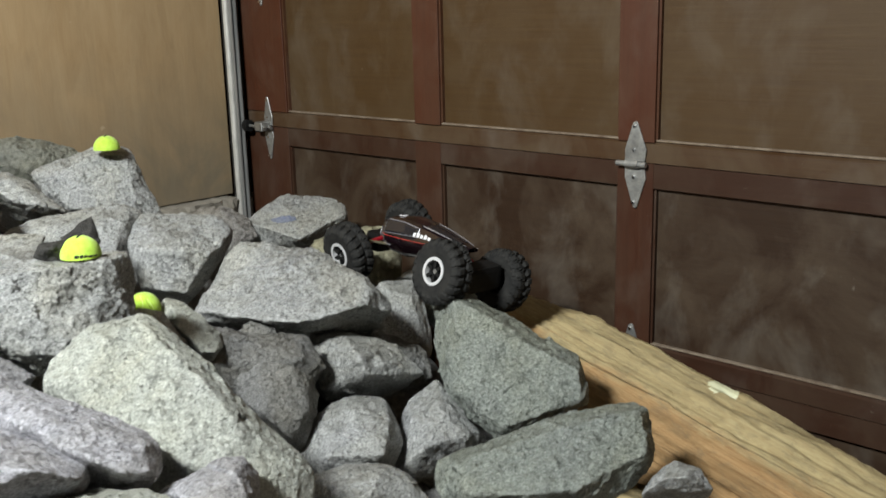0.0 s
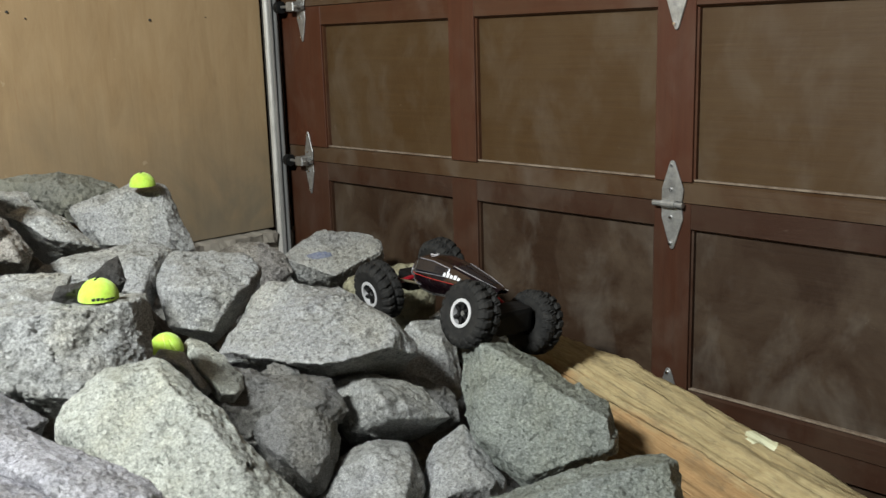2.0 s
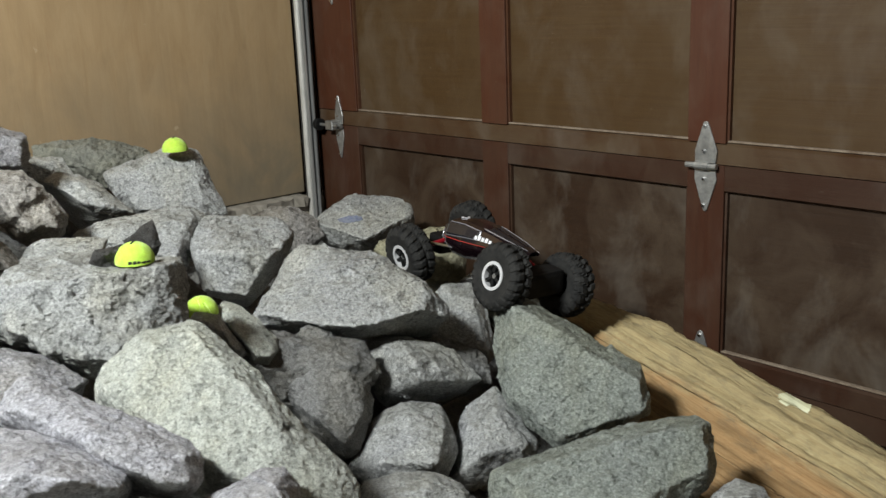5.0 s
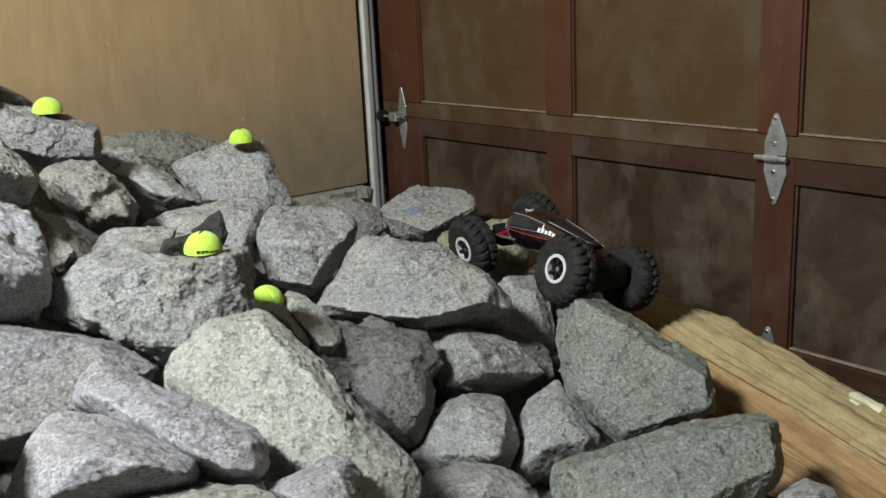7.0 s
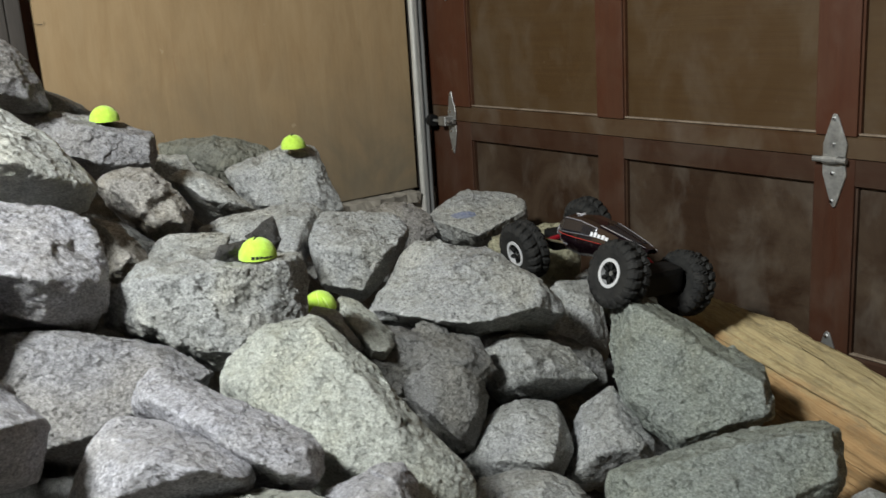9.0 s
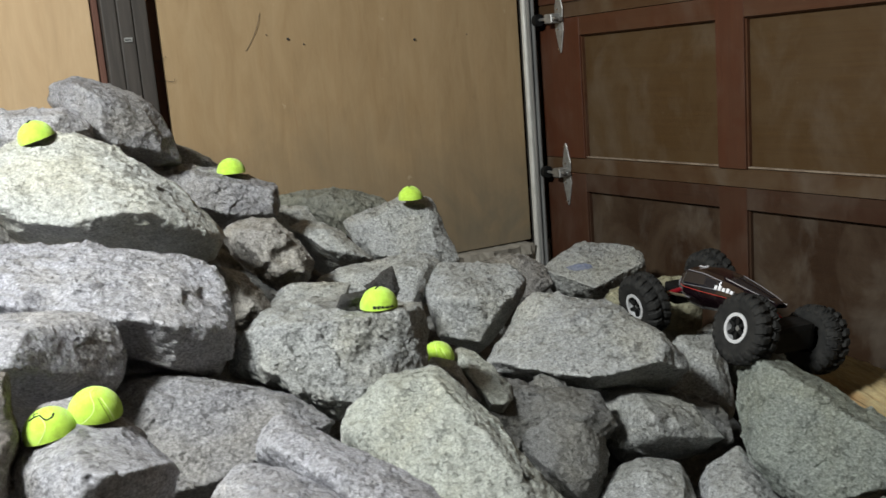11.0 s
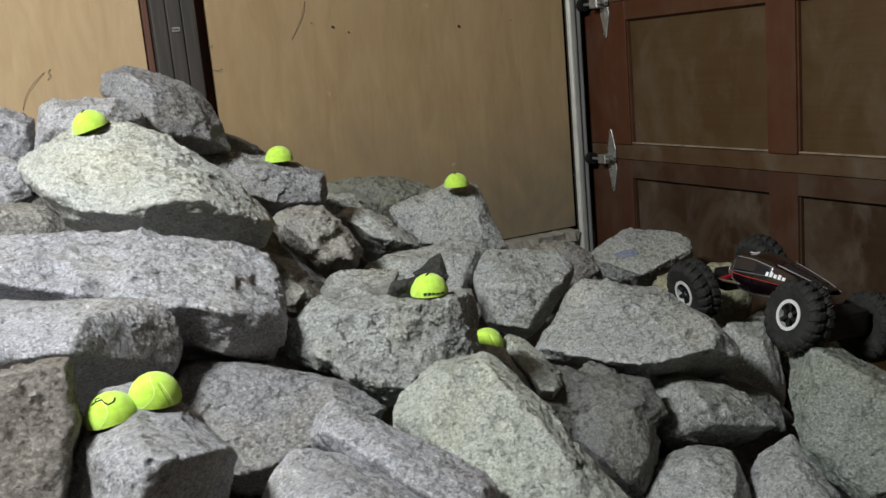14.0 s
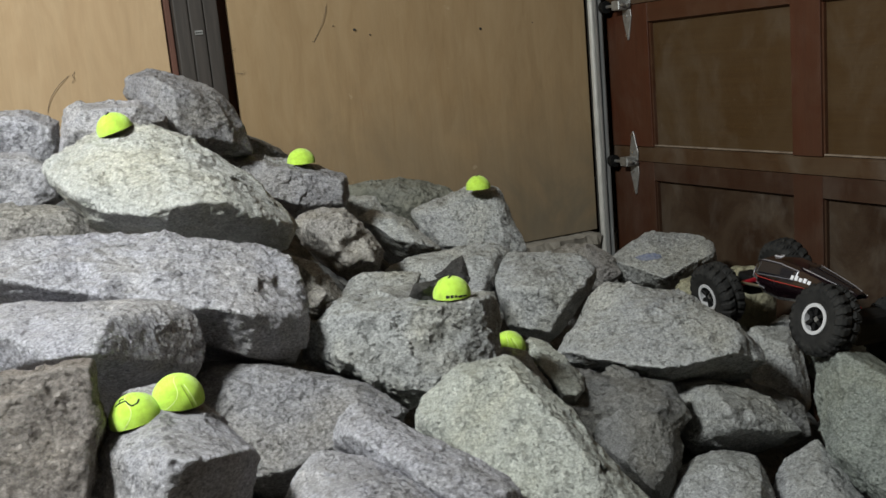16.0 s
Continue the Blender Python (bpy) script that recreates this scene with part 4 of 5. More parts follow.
rock("long greenish-grey granite slab", green, (1.738, -0.697, 0.604), (-43, 38), [(-21.7, -3.1), (-20.7, -0), (-14.9, 2.6), (-2.3, 6.9), (9.2, 11), (17.4, 12.4), (20.6, 10.6), (21.2, 5.8), (20.3, 0.2), (17.2, -3.5), (10.1, -8.2), (-15.2, -10.4), (-20.7, -6.9)], [(-17.3, -2.6, 6), (-2.1, 2.2, 8), (8.8, 5.8, 8), (17.2, 7.5, 6.5), (18.5, -0.4, 6), (4.9, -8.4, 9.5), (-13.7, -9.1, 8)], 0.18)
rock("grey stone wedged between larger rocks", granite, (1.116, -0.45, 0.693), (-31, 46), [(-7.7, 9.4), (-4.4, 11.1), (2, 11.5), (4.6, 6.9), (6.3, -2.5), (6.1, -8.6), (1.3, -9.2), (-4.2, -5.6), (-8.5, 0.7)], [(-3.8, 7.3, 4), (1.7, 5.7, 5), (4.4, -5.9, 4), (-0.5, -6.4, 6)], 0.2)
rock("flat greenish stone leaning by the timber", green, (1.111, -0.254, 0.697), (-43, 42), [(-11.7, 1.8), (-7.8, 7.7), (-1.8, 11.5), (2, 7.9), (9.5, 1.2), (13.1, -7.7), (1.7, -11.6), (-7.7, -3.1)], [(-5.7, 2.4, 3), (-0.6, 5.6, 3), (6.8, -3.7, 4), (-0.7, -7.3, 5)], 0.1)
rock("small grey stone chip", granite, (0.987, -0.283, 0.733), (-32, 44), [(-5.1, 2.1), (-1.6, 4.3), (3.4, 3.4), (4.3, 0.7), (-1.4, 0.2)], [(-0.6, 2.2, 2), (2, 1.2, 2)], 0.08)
rock("small grey stone at the timber's foot", granite, (1.968, -0.622, 0.587), (-44, 30), [(-4.7, -1.1), (-2.6, 2.8), (1, 5.4), (5.6, 4.5), (8, 0.9)], [(-0.7, 0.9, 4), (3.8, 1.6, 4)], 0.15)
rock("light grey granite boulder with coarse grain", violet, (1.576, -1.667, 0.895), (-39, 73), [(-13, -2.2), (-10.3, 2), (-9, 6), (-6.3, 9.4), (-3.7, 9.4), (2.3, 6.9), (7, 3.1), (11, -0.5), (11.6, -3.1), (9.7, -4.8), (4.5, -3.9), (-1.2, -3.4), (-6.3, -4.5), (-11.1, -4.5)], [(-7, 7.6, 1), (-8.1, 2.4, 4), (-1.8, -0.2, 9), (5, -2.7, 9), (9.6, -4, 5), (-7, -3.4, 6), (1.8, 2.1, 6)], 0.2)
rock("long light grey granite slab lying aslant", violet, (1.546, -1.557, 0.917), (-43, 69), [(-13, 5.5), (-11.9, 8.6), (-9.9, 10.7), (-7.4, 10), (-1.6, 6), (5.8, 1.2), (11, -2.3), (12.8, -5.2), (12.8, -7.3), (11, -10.3), (7.5, -9.9), (3.8, -8), (-0.4, -4.5), (-3.8, -0.1), (-10.3, 4.2)], [(-10, 4.7, 4), (-7.9, 7.1, 3), (0.1, -2.1, 6), (9.9, -6.2, 4.5), (10.7, -9.9, 3), (3.2, -7.8, 7), (6.6, -10.1, 6)], 0.15)
rock("light grey granite stone at the heap's foot", violet, (1.682, -1.44, 0.808), (-47, 62), [(-4.8, 2.1), (-0.6, 3.9), (4.4, 5.6), (7.7, 5.5), (9.3, 2.6), (9.1, -2), (6.5, -4.5), (0.3, -3.7)], [(0.8, 0.8, 4), (6.3, 2, 4), (6.6, -3.7, 5), (2, -3.7, 7)], 0.18)
rock("pale flat stone at the heap's foot", pale, (1.662, -1.614, 0.835), (-54, 70), [(-13.4, 4.3), (-5.5, 5), (4, 4.4), (10.6, 2.8), (13.1, 0.7), (13.8, -3.2), (-12.1, 1.7)], [(-2, 2.3, 3), (8.7, 0.6, 3), (10.2, -3.6, 5), (-5.5, -0.2, 5)], 0.15)
rock("rough brownish rubble stone by the wall", brown, (0.371, -0.487, 0.846),(-27, 58), [(-11, 4),(-4, 7),(2, 7),(9, 3),(11, -3),(4, -8),(-5, -3)], [], 0.15, rough=1.2)
# filler stones in dark granite, which paints the shade between the rocks
rock("filler stone in a gap, coloured dark for the shade", dark, (1.147, -0.658, 0.663),(-35, 51), [(-18, 3),(-12, 9),(-1, 9),(9, 6),(17, 1),(18, -6),(0, -9),(-14, -5)], [], 0.2)
rock("filler stone deep in the heap, coloured dark for the shade", dark, (1.173, -1.026, 0.768),(-35, 56), [(-21, 9),(-12, 10),(1, 7),(16, 4),(20, -3),(6, -9),(-13, -4)], [], 0.2)
rock("stone under the flat slab, shade put into its dark colour", dark, (1.214, -1.629, 0.792),(-37, 76), [(-8, 3),(0, 8),(10, 3),(3, -5),(-7, -7)], [], 0.2)
rock("flat grey stone plate lying behind a boulder", granite, (0.95, -1.3, 1.02), (-50, 66), [(-15.8, -1.3), (-12.1, 5.5), (-10, 6.2), (-2.8, 5.8), (2.4, 4.9), (1.1, 1.8), (-0.7, -1.1), (-10.3, -3.4)], [(-9.9, 2.7, 1.5), (0, 2.2, 1.5), (-10, -3.1, 2.5), (-3.1, -2.5, 2.5)], 0.07)
rock("large grey granite boulder with a flat top", granite, (1.191, -1.421, 1.022), (-25, 68), [(-11.3, 6), (16.4, 4.6), (17.2, 0), (16.7, -6.1), (15.4, -10), (11, -12.2), (5.9, -13.3), (-1.1, -13.2), (-3.9, -11.3), (-8.6, -8), (-13.3, -5.5), (-18.3, -4.5), (-18.9, -2.2), (-17.5, 1.3), (-14.6, 3.5)], [(-7.4, 9.2, -8), (1.2, 9.2, -9), (-13.3, 2.3, 4), (-6.3, 1.9, 8), (4.3, 1, 9), (13.9, 2.4, 6), (-11.8, -5.4, 7), (-2.8, -11.4, 8), (6.7, -12.8, 7), (14.5, -8.3, 3)], 0.11, rough=1.2, dents=((-6.8, -2.1, 3, 0.7),(6.7, -4.6, 3.4, 0.7),))


def film(ob, seed, across, wide, up, high, material, name, label, parent, lift=0.0007, coarse=0, ragged=0.35):
    """A thin layer that follows a thing's skin round a seed place: one ragged patch, grown from the face nearest to it."""
    bm = bmesh.new()
    bm.from_mesh(ob.data)
    bm.normal_update()
    seed, across, up = Vector(seed), Vector(across).normalized(), Vector(up).normalized()
    if coarse:
        bmesh.ops.subdivide_edges(bm, edges=[e for e in bm.edges if all((v.co - seed).length < wide * 2 for v in e.verts)], cuts=coarse, use_grid_fill=True)
        bm.normal_update()
    first = min(bm.faces, key=lambda f: (f.calc_center_median() - seed).length)

    def inside(f):
        d = f.calc_center_median() - seed
        u, v = d.dot(across) / wide, d.dot(up) / high
        return u * u + v * v + ragged * noise.fractal(f.calc_center_median() * 70, 0.8, 2, 3) < 0.8 and f.normal.dot(first.normal) > 0.2

    keep, edge = {first}, [first]
    while edge:
        f = edge.pop()
        for e in f.edges:
            for g in e.link_faces:
                if g not in keep and inside(g):
                    keep.add(g)
                    edge.append(g)
    bmesh.ops.delete(bm, geom=[f for f in bm.faces if f not in keep], context="FACES")
    for v in bm.verts:
        v.co += v.normal * lift
    return part(name, bm, material, parent, label, True)


for ob in [o for o in scene.objects if "blue chalk" in o.get("label", "")]:
    film(ob, (-0.02, -0.055, 0.005), (1, 0, 0.25), 0.042, (0, 0, 1), 0.014, chalk, "chalk_smear", "smeared blue chalk", ob)

# the rubble that fills the heap below the rocks, dark to paint the gaps' shade
def heap_height(x, y):
    h = 0.72 - 0.344 * x - 0.31 * y
    out = math.hypot(max(0.0, x - 1.45) / 0.75, max(0.0, -1.7 - y) / 0.75) + 0.25 * noise.noise(Vector((x * 3, y * 3, 1)))
    h *= 1 - max(0.0, min(1.0, out)) ** 2
    h -= 0.11 * max(0.0, min(1.0, (0.45 - x) / 0.2)) * max(0.0, min(1.0, (y + 1.0) / 0.2))
    at = Vector((x, y, 0.3))
    near = noise.voronoi(at * 8)[0]
    return h + 0.05 * noise.fractal(at * 7, 0.8, 2.0, 4) + 0.09 * (near[1] - near[0]) - 0.05


NX, NY = 150, 170
bm = bmesh.new()
grid = {}
for i in range(NX + 1):
    for j in range(NY + 1):
        x, y = -0.117 + 2.4 * i / NX, -2.6 + 2.54 * j / NY
        h = heap_height(x, y)
        grid[i, j] = (bm.verts.new((x, y, max(h, -0.02))), h)
for i in range(NX):
    for j in range(NY):
        four = [grid[k] for k in ((i, j), (i + 1, j), (i + 1, j + 1), (i, j + 1))]
        if max(h for _, h in four) > 0.0:
            bm.faces.new([v for v, _ in four])
bmesh.ops.delete(bm, geom=[v for v in bm.verts if not v.link_faces], context="VERTS")
rubble = tagged(mesh_object("rubble", bm, dark, True), "stony rubble filling the heap, coloured dark for shaded gaps", "rubble", kind="stuff")


# ---- the split timber lying beside the door ----
def timber_bm(a, b, wide, high, seed, steps=150, splits=()):
    a, b = Vector(a), Vector(b)
    rng = random.Random(seed)
    bm = bmesh.new()
    prof = [(-0.5, -0.42), (-0.46, 0.1), (-0.4, 0.4), (-0.1, 0.5), (0.3, 0.48), (0.5, 0.36), (0.5, -0.42), (0.1, -0.5), (-0.3, -0.5)]
    fine = []
    for i in range(len(prof)):
        p, q = prof[i], prof[(i + 1) % len(prof)]
        k = 9
        fine += [(p[0] + (q[0] - p[0]) * s / k, p[1] + (q[1] - p[1]) * s / k) for s in range(k)]
    along = (b - a).normalized()
    side = along.cross(Vector((0, 0, 1))).normalized()
    up = side.cross(along)
    rings = []
    for s in range(steps + 1):
        u = s / steps
        c = a.lerp(b, u)
        taper = 1 - 0.4 * max(0, 1 - u / 0.25) ** 2
        ring = []
        for no, (x, z) in enumerate(fine):
            g = noise.fractal(Vector((u * 5.0, x * 9, z * 9 + seed)), 0.8, 2.0, 4)
            split = noise.noise(Vector((u * 1.5, x * 26, z * 26 + seed)))
            hack = noise.noise(Vector((u * 22.0, x * 3 + seed, z * 3)))
            chip = max(0.0, noise.noise(Vector((u * 75.0, x * 8 + seed, z * 8))) - 0.15)
            g2 = 0.02 * g + 0.012 * split + 0.006 * hack - 0.012 * chip
            for col, u0, u1, deep in splits:
                if no == col and u0 < u < u1:
                    g2 -= deep * min(1.0, 12 * (u - u0), 12 * (u1 - u)) * (0.75 + 0.5 * noise.noise(Vector((u * 30, col, 0))))
            w, h = wide * taper * x, high * taper * z
            ring.append(bm.verts.new(c - side * (w * (1 + g2 * 6)) + up * (h * (1 + g2 * 6)) + along * (0.02 * g if 0 < s < steps else 0.06 * g)))
        rings.append(ring)
    m = len(fine)
    for s in range(steps):
        for i in range(m):
            j = (i + 1) % m
            bm.faces.new((rings[s][i], rings[s][j], rings[s + 1][j], rings[s + 1][i]))
    bm.faces.new(rings[0][::-1])
    bm.faces.new(rings[-1])
    bmesh.ops.recalc_face_normals(bm, faces=list(bm.faces))
    return bm


beam = tagged(empty("split_timber"), "rough split pine timber lying along the door", "timber")
T0, T1 = Vector((1.13, -0.16, 0.645)), Vector((2.75, -0.27, 0.265))
rng = random.Random(41)
SPLITS = [(rng.choice(range(2, 46)), a, a + rng.uniform(0.08, 0.35), rng.uniform(0.012, 0.03)) for a in [rng.uniform(0.0, 0.8) for _ in range(34)]]
SCAR = (1.846, -0.165, 0.611)
def log_at(a, b, *shape):
    ob = part("log", timber_bm((0, 0, 0), ((b - a).length, 0, 0), *shape), timber, None, "", True)
    ob.matrix_basis = Matrix.Translation(a) @ (b - a).to_track_quat("X", "Z").to_matrix().to_4x4()
    return ob


log = log_at(T0, T1, 0.2, 0.26, 3, 200, SPLITS)
log.parent = beam
tagged(log, "splintered pale pine log")
low_beam = tagged(empty("split_timber"), "lower pine timber propping the upper one", "timber")
low_log = log_at(Vector((1.0, -0.14, 0.15)), Vector((2.9, -0.25, 0.14)), 0.24, 0.26, 8)
low_log.parent = low_beam
tagged(low_log, "rough pine log")


def sliver_bm(count, centre, spread, way, length, seed):
    rng = random.Random(seed)
    pieces = []
    for _ in range(count):
        a = Vector(centre) + Vector((rng.gauss(0, spread[0]), rng.gauss(0, spread[1]), rng.gauss(0, spread[2])))
        d = (Vector(way) + Vector((rng.gauss(0, 0.22), rng.gauss(0, 0.22), rng.gauss(0, 0.16)))).normalized()
        pieces.append(tube_bm(a, a + d * length * rng.uniform(0.4, 1.3), rng.uniform(0.0008, 0.0019), 4, 0.0003))
    return join_bm(*pieces)


for spot, seed in (((1.2, -0.15, 0.705), 5),):
    part("frayed_end", sliver_bm(26, spot, (0.04, 0.02, 0.005), (1, 0.0, 0.05), 0.05, seed), timber, beam, "frayed straw-coloured splinters")["kind"] = "stuff"
film(log, log.matrix_basis.inverted() @ Vector(SCAR), (1, 0, 0), 0.04, (0, 1, 0), 0.034, scar_mat, "cut_scar", "pale fresh cut in the timber", beam, 0.0012, 4, 0.14).matrix_basis = log.matrix_basis


# ---- halved tennis balls marking the course ----
def ball_half(at, turn, label, marks=()):
    """A halved ball, cut side down. marks: 'seam', 'bars', 'curl', 'notch'."""
    R = 0.0335
    ob = tagged(empty("tennis_ball_half", pose(*at, *turn)), label, "tennis ball", "halved tennis balls")
    bm = bmesh.new()
    rings, sides = 14, 40
    rows = []
    for k in range(rings + 1):
        a = radians(-4 + 94 * k / rings)
        rows.append([bm.verts.new((R * math.cos(a) * math.cos(2 * math.pi * s / sides), R * math.cos(a) * math.sin(2 * math.pi * s / sides), R * math.sin(a))) for s in range(sides)] if k < rings else [bm.verts.new((0, 0, R))])
    for k in range(rings):
        for s in range(sides):
            t = (s + 1) % sides
            if k < rings - 1:
                bm.faces.new((rows[k][s], rows[k][t], rows[k + 1][t], rows[k + 1][s]))
            else:
                bm.faces.new((rows[k][s], rows[k][t], rows[-1][0]))
    part("felt", bm, felt, ob, "yellow-green felt cover", True)
    rim = bmesh.new()
    for ra, za in ((R * 0.997, -0.0024), (R * 0.88, -0.0026), (R * 0.88, 0.004), (R * 0.99, 0.0035)):
        for s in range(sides):
            rim.verts.new((ra * math.cos(2 * math.pi * s / sides), ra * math.sin(2 * math.pi * s / sides), za))
    rim.verts.ensure_lookup_table()
    for k in range(4):
        for s in range(sides):
            t = (s + 1) % sides
            rim.faces.new([rim.verts[i] for i in (k * sides + s, k * sides + t, (k + 1) % 4 * sides + t, (k + 1) % 4 * sides + s)])
    part("rubber_rim", rim, core_mat, ob, "dark cut rubber rim")

    def on(lat, lon, lift=0.0001):
        a, b = radians(lat), radians(lon)
        return Vector(((R + lift) * math.cos(a) * math.cos(b), (R + lift) * math.cos(a) * math.sin(b), (R + lift) * math.sin(a)))

    def strip(path, r, mat, name, text):
        part(name, wire_bm([on(*p) for p in path], r), mat, ob, text)

    if "seam" in marks:
        strip([(-2 + 8 * k, -120 + 26 * math.sin(k * 0.35)) for k in range(12)], 0.0005, seam_mat, "seam", "pale curved seam")
        strip([(-2 + 7 * k, 20 + 30 * math.sin(k * 0.3)) for k in range(9)], 0.0005, seam_mat, "seam", "pale curved seam")
    if "side_seam" in marks:
        strip([(-2 + 8 * k, -50 - 3 * k) for k in range(8)], 0.0006, seam_mat, "seam", "pale curved seam")
        strip([(-2 + 8 * k, -60 - 3 * k) for k in range(8)], 0.0006, groove_mat, "seam_groove", "dark seam groove")
    if "bars" in marks:
        for a, b, c, d in ((-108, -96, 4, 11), (-94, -84, 4, 11), (-82, -72, 5, 10), (-70, -55, 4, 8), (-53, -40, 3, 6)):
            for lat in range(c, d, 2):
                strip([(lat, a), (lat, (a + b) / 2), (lat, b - (4 if lat % 4 < 2 else 0))], 0.0008, ink, "print_bar", "black printed bar")
    if "curl" in marks:
        strip([(50, -150), (58, -135), (62, -110), (52, -98), (44, -88), (46, -70), (54, -58)], 0.0011, ink, "print_curl", "black printed curl")
        strip([(58, -135), (66, -150), (70, -120)], 0.0009, ink, "print_curl", "black printed curl")
    if "notch" in marks:
        strip([(72, -110), (84, -90), (82, 60)], 0.0018, ink, "slit", "dark slit in the felt")
    return ob


ball_half((0.438, -0.852, 1.138), (0, 0, 62), "halved yellow-green tennis ball on a pointed rock", "notch")
ball_half((1.251, -1.352, 1.079), (0, 0, 64), "halved yellow-green tennis ball with black print on a flat rock", "bars notch")
ball_half((1.092, -1.158, 0.904), (4, 3, 61), "halved yellow-green tennis ball leaning between rocks", "side_seam")
ball_half((0.518, -1.364, 1.276), (0, 0, 113), "halved yellow-green tennis ball on a grey block", "")
ball_half((0.802, -1.812, 1.409), (2, -16, 83), "halved yellow-green tennis ball on the crest boulder", "notch")
ball_half((1.505, -1.932, 1.072), (-4, -8, 84), "halved yellow-green tennis ball with a black curl and a pale seam", "curl seam")
ball_half((1.497, -1.876, 1.083), (6, 6, 82), "halved yellow-green tennis ball with a pale side seam", "side_seam")


# ---- the toy rock crawler ----
def wheel_mesh():
    """The tyre about the y axis: one skin with two staggered rows of tread blocks and side lugs."""
    base = [(0.0285, -0.022), (0.031, -0.0268), (0.042, -0.0295), (0.0525, -0.03), (0.057, -0.029), (0.0605, -0.0275), (0.0635, -0.0252), (0.0655, -0.0225), (0.0665, -0.019), (0.067, -0.015), (0.067, -0.0105), (0.067, -0.006), (0.067, -0.0018)]
    prof = base + [(r, -y) for r, y in base[::-1]]
    sides = 160
    bm = bmesh.new()
    rows = []
    for r, y in prof:
        ring = []
        for s in range(sides):
            u = s / sides * 20 + (0.5 if y > 0 else 0.0) + abs(y) * 14
            block = (u % 1.0) < 0.62
            lift = 0.0
            if abs(y) < 0.0262 and r > 0.06 and abs(y) > 0.0035 and block:
                lift = 0.0052 if abs(y) < 0.021 else 0.0036
            wide = 0.0022 if block and 0.055 < r < 0.062 else 0.0
            a = 2 * math.pi * s / sides
            ring.append(bm.verts.new(((r + lift) * math.cos(a), y + math.copysign(wide, y), (r + lift) * math.sin(a))))
        rows.append(ring)
    for k in range(len(prof)):
        nxt = rows[(k + 1) % len(prof)]
        for s in range(sides):
            t = (s + 1) % sides
            bm.faces.new((rows[k][s], rows[k][t], nxt[t], nxt[s]))
    bmesh.ops.recalc_face_normals(bm, faces=list(bm.faces))
    return bm


def ring_bm(r0, r1, y0, y1, sides=36):
    bm = bmesh.new()
    rows = [[bm.verts.new((r * math.cos(2 * math.pi * s / sides), y, r * math.sin(2 * math.pi * s / sides))) for s in range(sides)] for r, y in ((r0, y0), (r1, y0), (r1, y1), (r0, y1))]
    for k in range(4):
        for s in range(sides):
            t = (s + 1) % sides
            bm.faces.new((rows[k][s], rows[k][t], rows[(k + 1) % 4][t], rows[(k + 1) % 4][s]))
    bmesh.ops.recalc_face_normals(bm, faces=list(bm.faces))
    return bm


CAR = pose(1.163, -0.425, 0.870, -2.2, 5.4, -5.3) @ Matrix.Diagonal((1.07, 1.07, 1.07, 1))
car = tagged(empty("toy_rock_crawler", CAR), "plum and silver toy rock crawler with knobbly black tyres", "toy car")
FRONT_LEAN, REAR_LEAN = -0.267, 0.181
WHEELS = [(x, y, y * lean) for x, lean in ((0.165, FRONT_LEAN), (-0.165, REAR_LEAN)) for y in (-0.095, 0.095)]
tyre_mesh = None
for wx, wy, wz in WHEELS:
    flip = Matrix.Rotation(math.pi, 4, "Z") if wy > 0 else Matrix.Identity(4)
    wheel_at = Matrix.Translation((wx, wy, wz)) @ Matrix.Rotation(math.atan(wz / wy), 4, "X") @ flip @ Matrix.Rotation(wx * 3 + wy, 4, "Y")
    wheel = part("wheel", ring_bm(0.001, 0.012, -0.012, 0.022, 12), black_plastic, car)
    wheel.matrix_basis = wheel_at
    if tyre_mesh is None:
        tyre = part("tyre", wheel_mesh(), tyre_mat, wheel, "knobbly black rubber tyre")
        tyre_mesh = tyre.data
    else:
        tyre = tagged(new("tyre", tyre_mesh), "knobbly black rubber tyre")
        tyre.parent = wheel
    part("rim", ring_bm(0.0238, 0.0308, -0.0284, -0.006), rim_mat, wheel, "bright silver rim")
    spokes = [ring_bm(0.004, 0.0255, -0.016, -0.002, 24)]
    for s in range(6):
        spoke = box_bm(0.007, 0.0255, -0.0265, -0.012, -0.0036, 0.0036, 0.001)
        bmesh.ops.transform(spoke, matrix=Matrix.Rotation(s * math.pi / 3, 4, "Y"), verts=list(spoke.verts))
        spokes.append(spoke)
    part("spokes", join_bm(*spokes), black_plastic, wheel, "black six-spoke insert")
    part("hub", tube_bm((0, -0.022, 0), (0, -0.01, 0), 0.0062, 6), steel, wheel)

for x, lean in ((0.165, FRONT_LEAN), (-0.165, REAR_LEAN)):
    axle = part("axle", tube_bm((x, -0.085, -0.085 * lean), (x, 0.085, 0.085 * lean), 0.0095, 10), black_plastic, car, "black axle housing")
    part("gear_case", box_bm(x - 0.024, x + 0.024, -0.024, 0.024, -0.024, 0.022, 0.009, 2), black_plastic, axle)
    for y in (-0.048, 0.048):
        part("link", tube_bm((x * 0.93, y, 0.008), (x * 0.2, y * 0.55, 0.02), 0.0034, 8), link_metal, car, "metal suspension link")
        shock = part("shock", tube_bm((x * 0.97, y * 0.8, 0.0), (x * 0.62, y * 0.55, 0.03), 0.0055, 10), red_metal, car, "red shock absorber")
        part("spring", join_bm(*[ring_bm(0.0052, 0.0078, 0.0, 0.002, 12) for _ in range(1)]), steel, shock)
part("bumper", box_bm(0.135, 0.195, -0.062, 0.062, -0.03, 0.026, 0.012, 2), black_plastic, car, "black front bumper block")
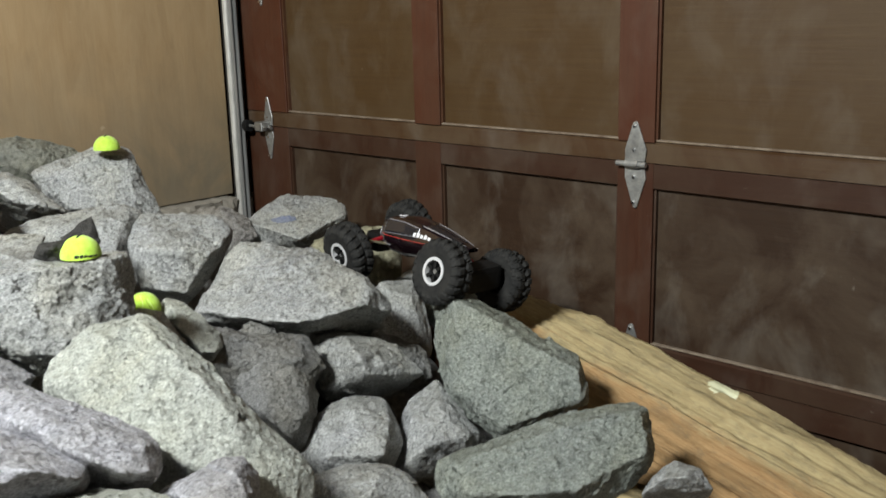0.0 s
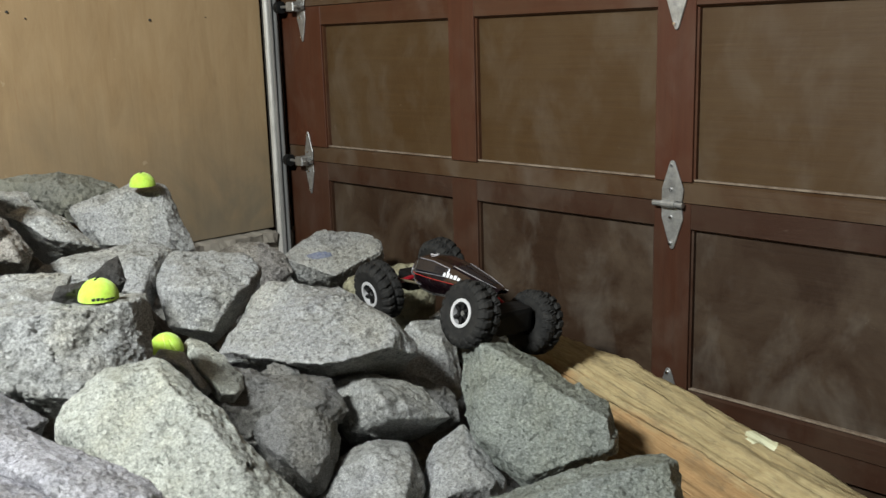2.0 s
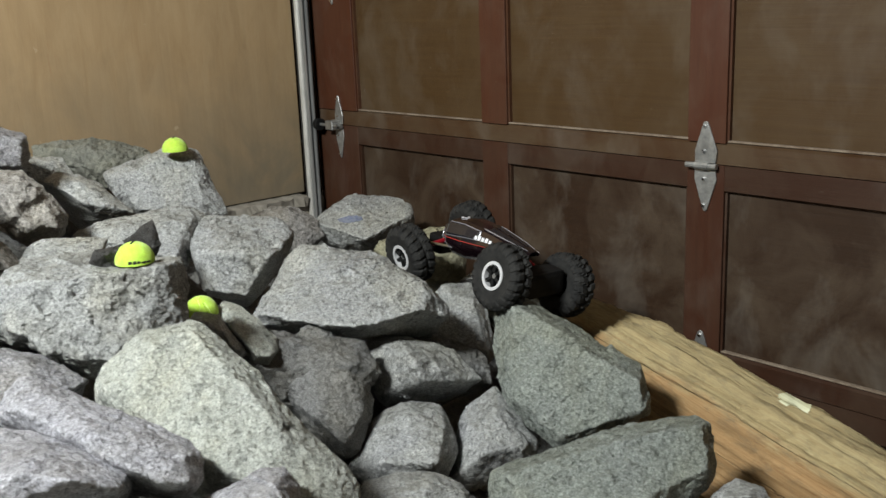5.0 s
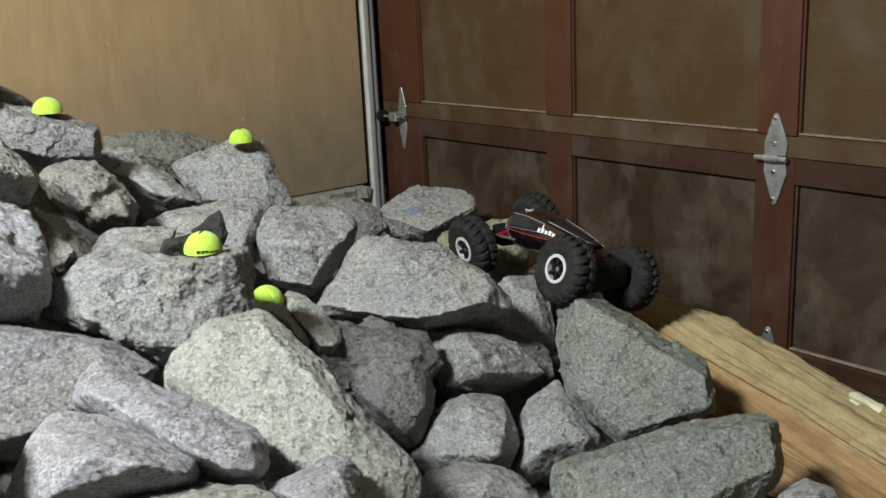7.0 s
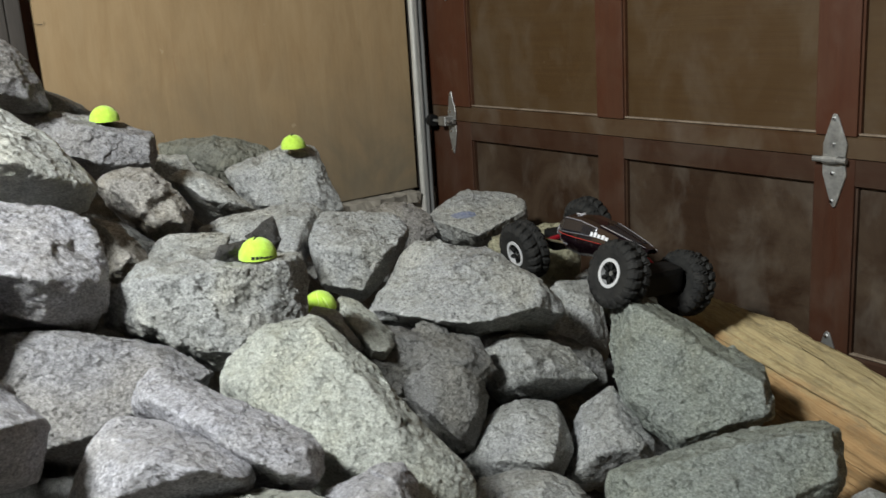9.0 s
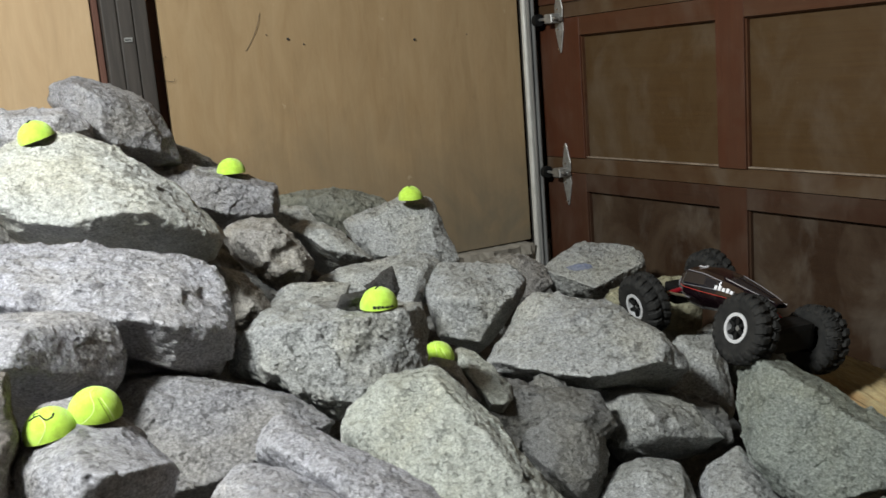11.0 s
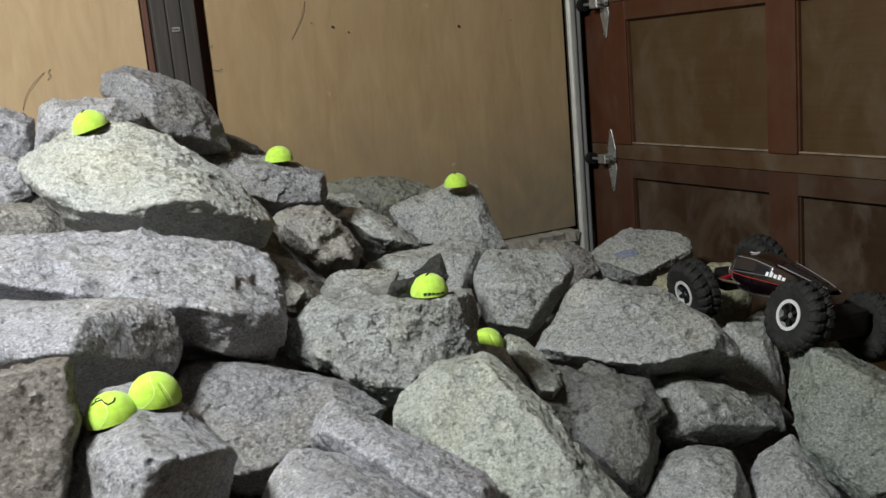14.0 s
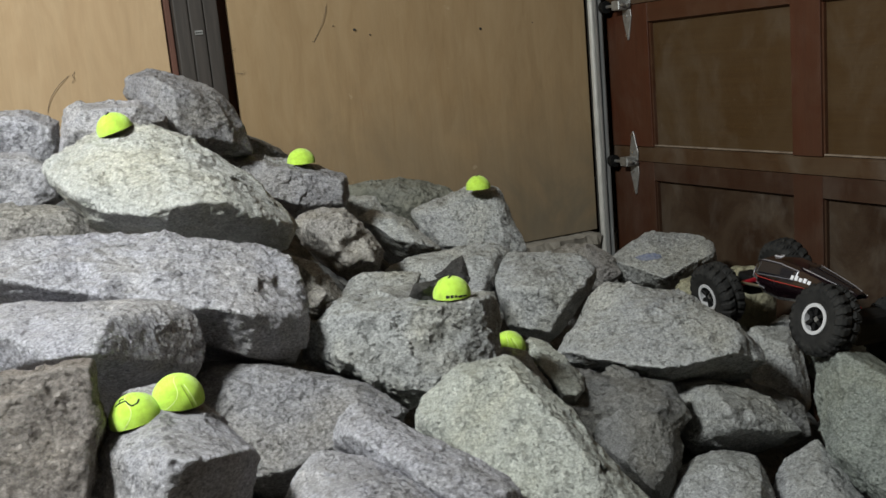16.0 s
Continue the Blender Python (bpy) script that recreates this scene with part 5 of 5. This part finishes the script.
part("chassis", box_bm(-0.1, 0.1, -0.026, 0.026, 0.008, 0.03, 0.006), black_plastic, car, "black chassis plate")

# shell: a loft along the car, from the blunt tail to the pointed nose
STATIONS = [(-0.16, 0.02, 0.05, 0.066), (-0.142, 0.034, 0.03, 0.083), (-0.108, 0.05, 0.01, 0.096), (-0.045, 0.056, 0.0, 0.098), (0.02, 0.053, 0.002, 0.086), (0.085, 0.044, 0.008, 0.066), (0.135, 0.033, 0.016, 0.05), (0.175, 0.018, 0.024, 0.036)]
RING = [(-0.7, 0.0), (-1.0, 0.34), (-0.92, 0.52), (-0.5, 0.96), (0.0, 1.0), (0.5, 0.96), (0.92, 0.52), (1.0, 0.34), (0.7, 0.0)]


def shell_point(u, v, lift=0.0):
    k = min(int(u), len(STATIONS) - 2)
    s = [p + (q - p) * (u - k) for p, q in zip(STATIONS[k], STATIONS[k + 1])]
    j = min(int(v), len(RING) - 2)
    c = [p + (q - p) * (v - j) for p, q in zip(RING[j], RING[j + 1])]
    x, y, z = s[0], s[1] * c[0], s[2] + (s[3] - s[2]) * c[1]
    out = Vector((0, c[0], c[1] - 0.4)).normalized() * lift
    return Vector((x, y, z)) + out


def shell_patch(u0, u1, v0, v1, lift, nu=16, nv=6, pinch=0.0):
    """A patch of the shell between stations u and ring places v, with a little thickness."""
    bm = bmesh.new()
    layers = []
    for h in (lift, lift - 0.0012):
        rows = []
        for i in range(nu + 1):
            u = u0 + (u1 - u0) * i / nu
            mid, span = (v0 + v1) / 2, (v1 - v0) * (1 - pinch * i / nu)
            rows.append([bm.verts.new(shell_point(u, mid + span * (j / nv - 0.5), h)) for j in range(nv + 1)])
        layers.append(rows)
    for rows in layers:
        for i in range(nu):
            for j in range(nv):
                bm.faces.new((rows[i][j], rows[i + 1][j], rows[i + 1][j + 1], rows[i][j + 1]))
    a, b = layers
    edge = [(i, 0) for i in range(nu + 1)] + [(nu, j) for j in range(1, nv + 1)] + [(i, nv) for i in range(nu - 1, -1, -1)] + [(0, j) for j in range(nv - 1, 0, -1)]
    for (i, j), (k, l) in zip(edge, edge[1:] + edge[:1]):
        bm.faces.new((a[i][j], a[k][l], b[k][l], b[i][j]))
    bmesh.ops.recalc_face_normals(bm, faces=list(bm.faces))
    return bm


shell_x = -0.02
STATIONS = [(x + shell_x, y, z, top) for x, y, z, top in STATIONS]
shell = part("shell", shell_patch(0, len(STATIONS) - 1.001, 0, len(RING) - 1.001, 0.0, 42, 32), shell_mat, car, "glossy plum body shell", True)
for flip in (False, True):
    def side(a, b):
        return (8 - b, 8 - a) if flip else (a, b)

    part("window_frame", shell_patch(1.55, 3.99, *side(2.0, 2.97), 0.001, pinch=0.4), silver_edge_mat, shell, "thin silver window frame", True)
    part("side_window", shell_patch(1.66, 3.94, *side(2.06, 2.9), 0.0018, pinch=0.42), smoked, shell, "smoked side window", True)
    part("bonnet_window", shell_patch(4.25, 6.3, *side(3.08, 3.88), 0.0016, pinch=0.35), smoked, shell, "smoked bonnet window", True)
    part("silver_line", shell_patch(4.1, 6.75, *side(2.95, 3.03), 0.002), silver_edge_mat, shell, "thin silver edge line", True)
    part("nose_edge", shell_patch(5.9, 6.95, *side(1.72, 2.05), 0.002, pinch=0.3), silver_mat, shell, "bright silver nose edge", True)
    part("tail_edge", shell_patch(0.95, 1.12, *side(0.2, 2.4), 0.0016, 3, 8), silver_edge_mat, shell, "silver edge of the tail", True)
    part("sill_edge", shell_patch(1.1, 2.3, *side(0.5, 0.62), 0.0016), silver_edge_mat, shell, "thin silver sill line", True)
    part("stripe", shell_patch(1.3, 5.2, *side(1.72, 1.82), 0.0014, pinch=0.3), orange_mat, shell, "orange-red side stripe", True)
    for k in range(5):
        part("print_bar", shell_patch(3.75 + 0.19 * k, 3.88 + 0.19 * k, *side(2.22, 2.44 + 0.06 * (k % 2)), 0.002, 2, 2), white_ink, shell, "white printed bar")
bm = bmesh.new()
bmesh.ops.create_cone(bm, cap_ends=True, segments=24, radius1=0.0135, radius2=0.0135, depth=0.0016, matrix=Matrix.Translation(shell_point(2.4, 4, 0.001)) @ Matrix.Diagonal((1.0, 0.75, 1, 1)))
part("emblem", bm, silver_mat, shell, "oval silver emblem")
bm = bmesh.new()
bmesh.ops.create_cone(bm, cap_ends=True, segments=24, radius1=0.008, radius2=0.008, depth=0.0016, matrix=Matrix.Translation(shell_point(2.4, 4, 0.0018)) @ Matrix.Diagonal((1.0, 0.6, 1, 1)))
part("emblem_core", bm, shell_mat, shell)
shell.matrix_basis = Matrix.Translation((0.025, 0, 0.01)) @ Matrix.Rotation(radians(-9), 4, "Y") @ Matrix.Diagonal((0.9, 0.9, 0.9, 1))
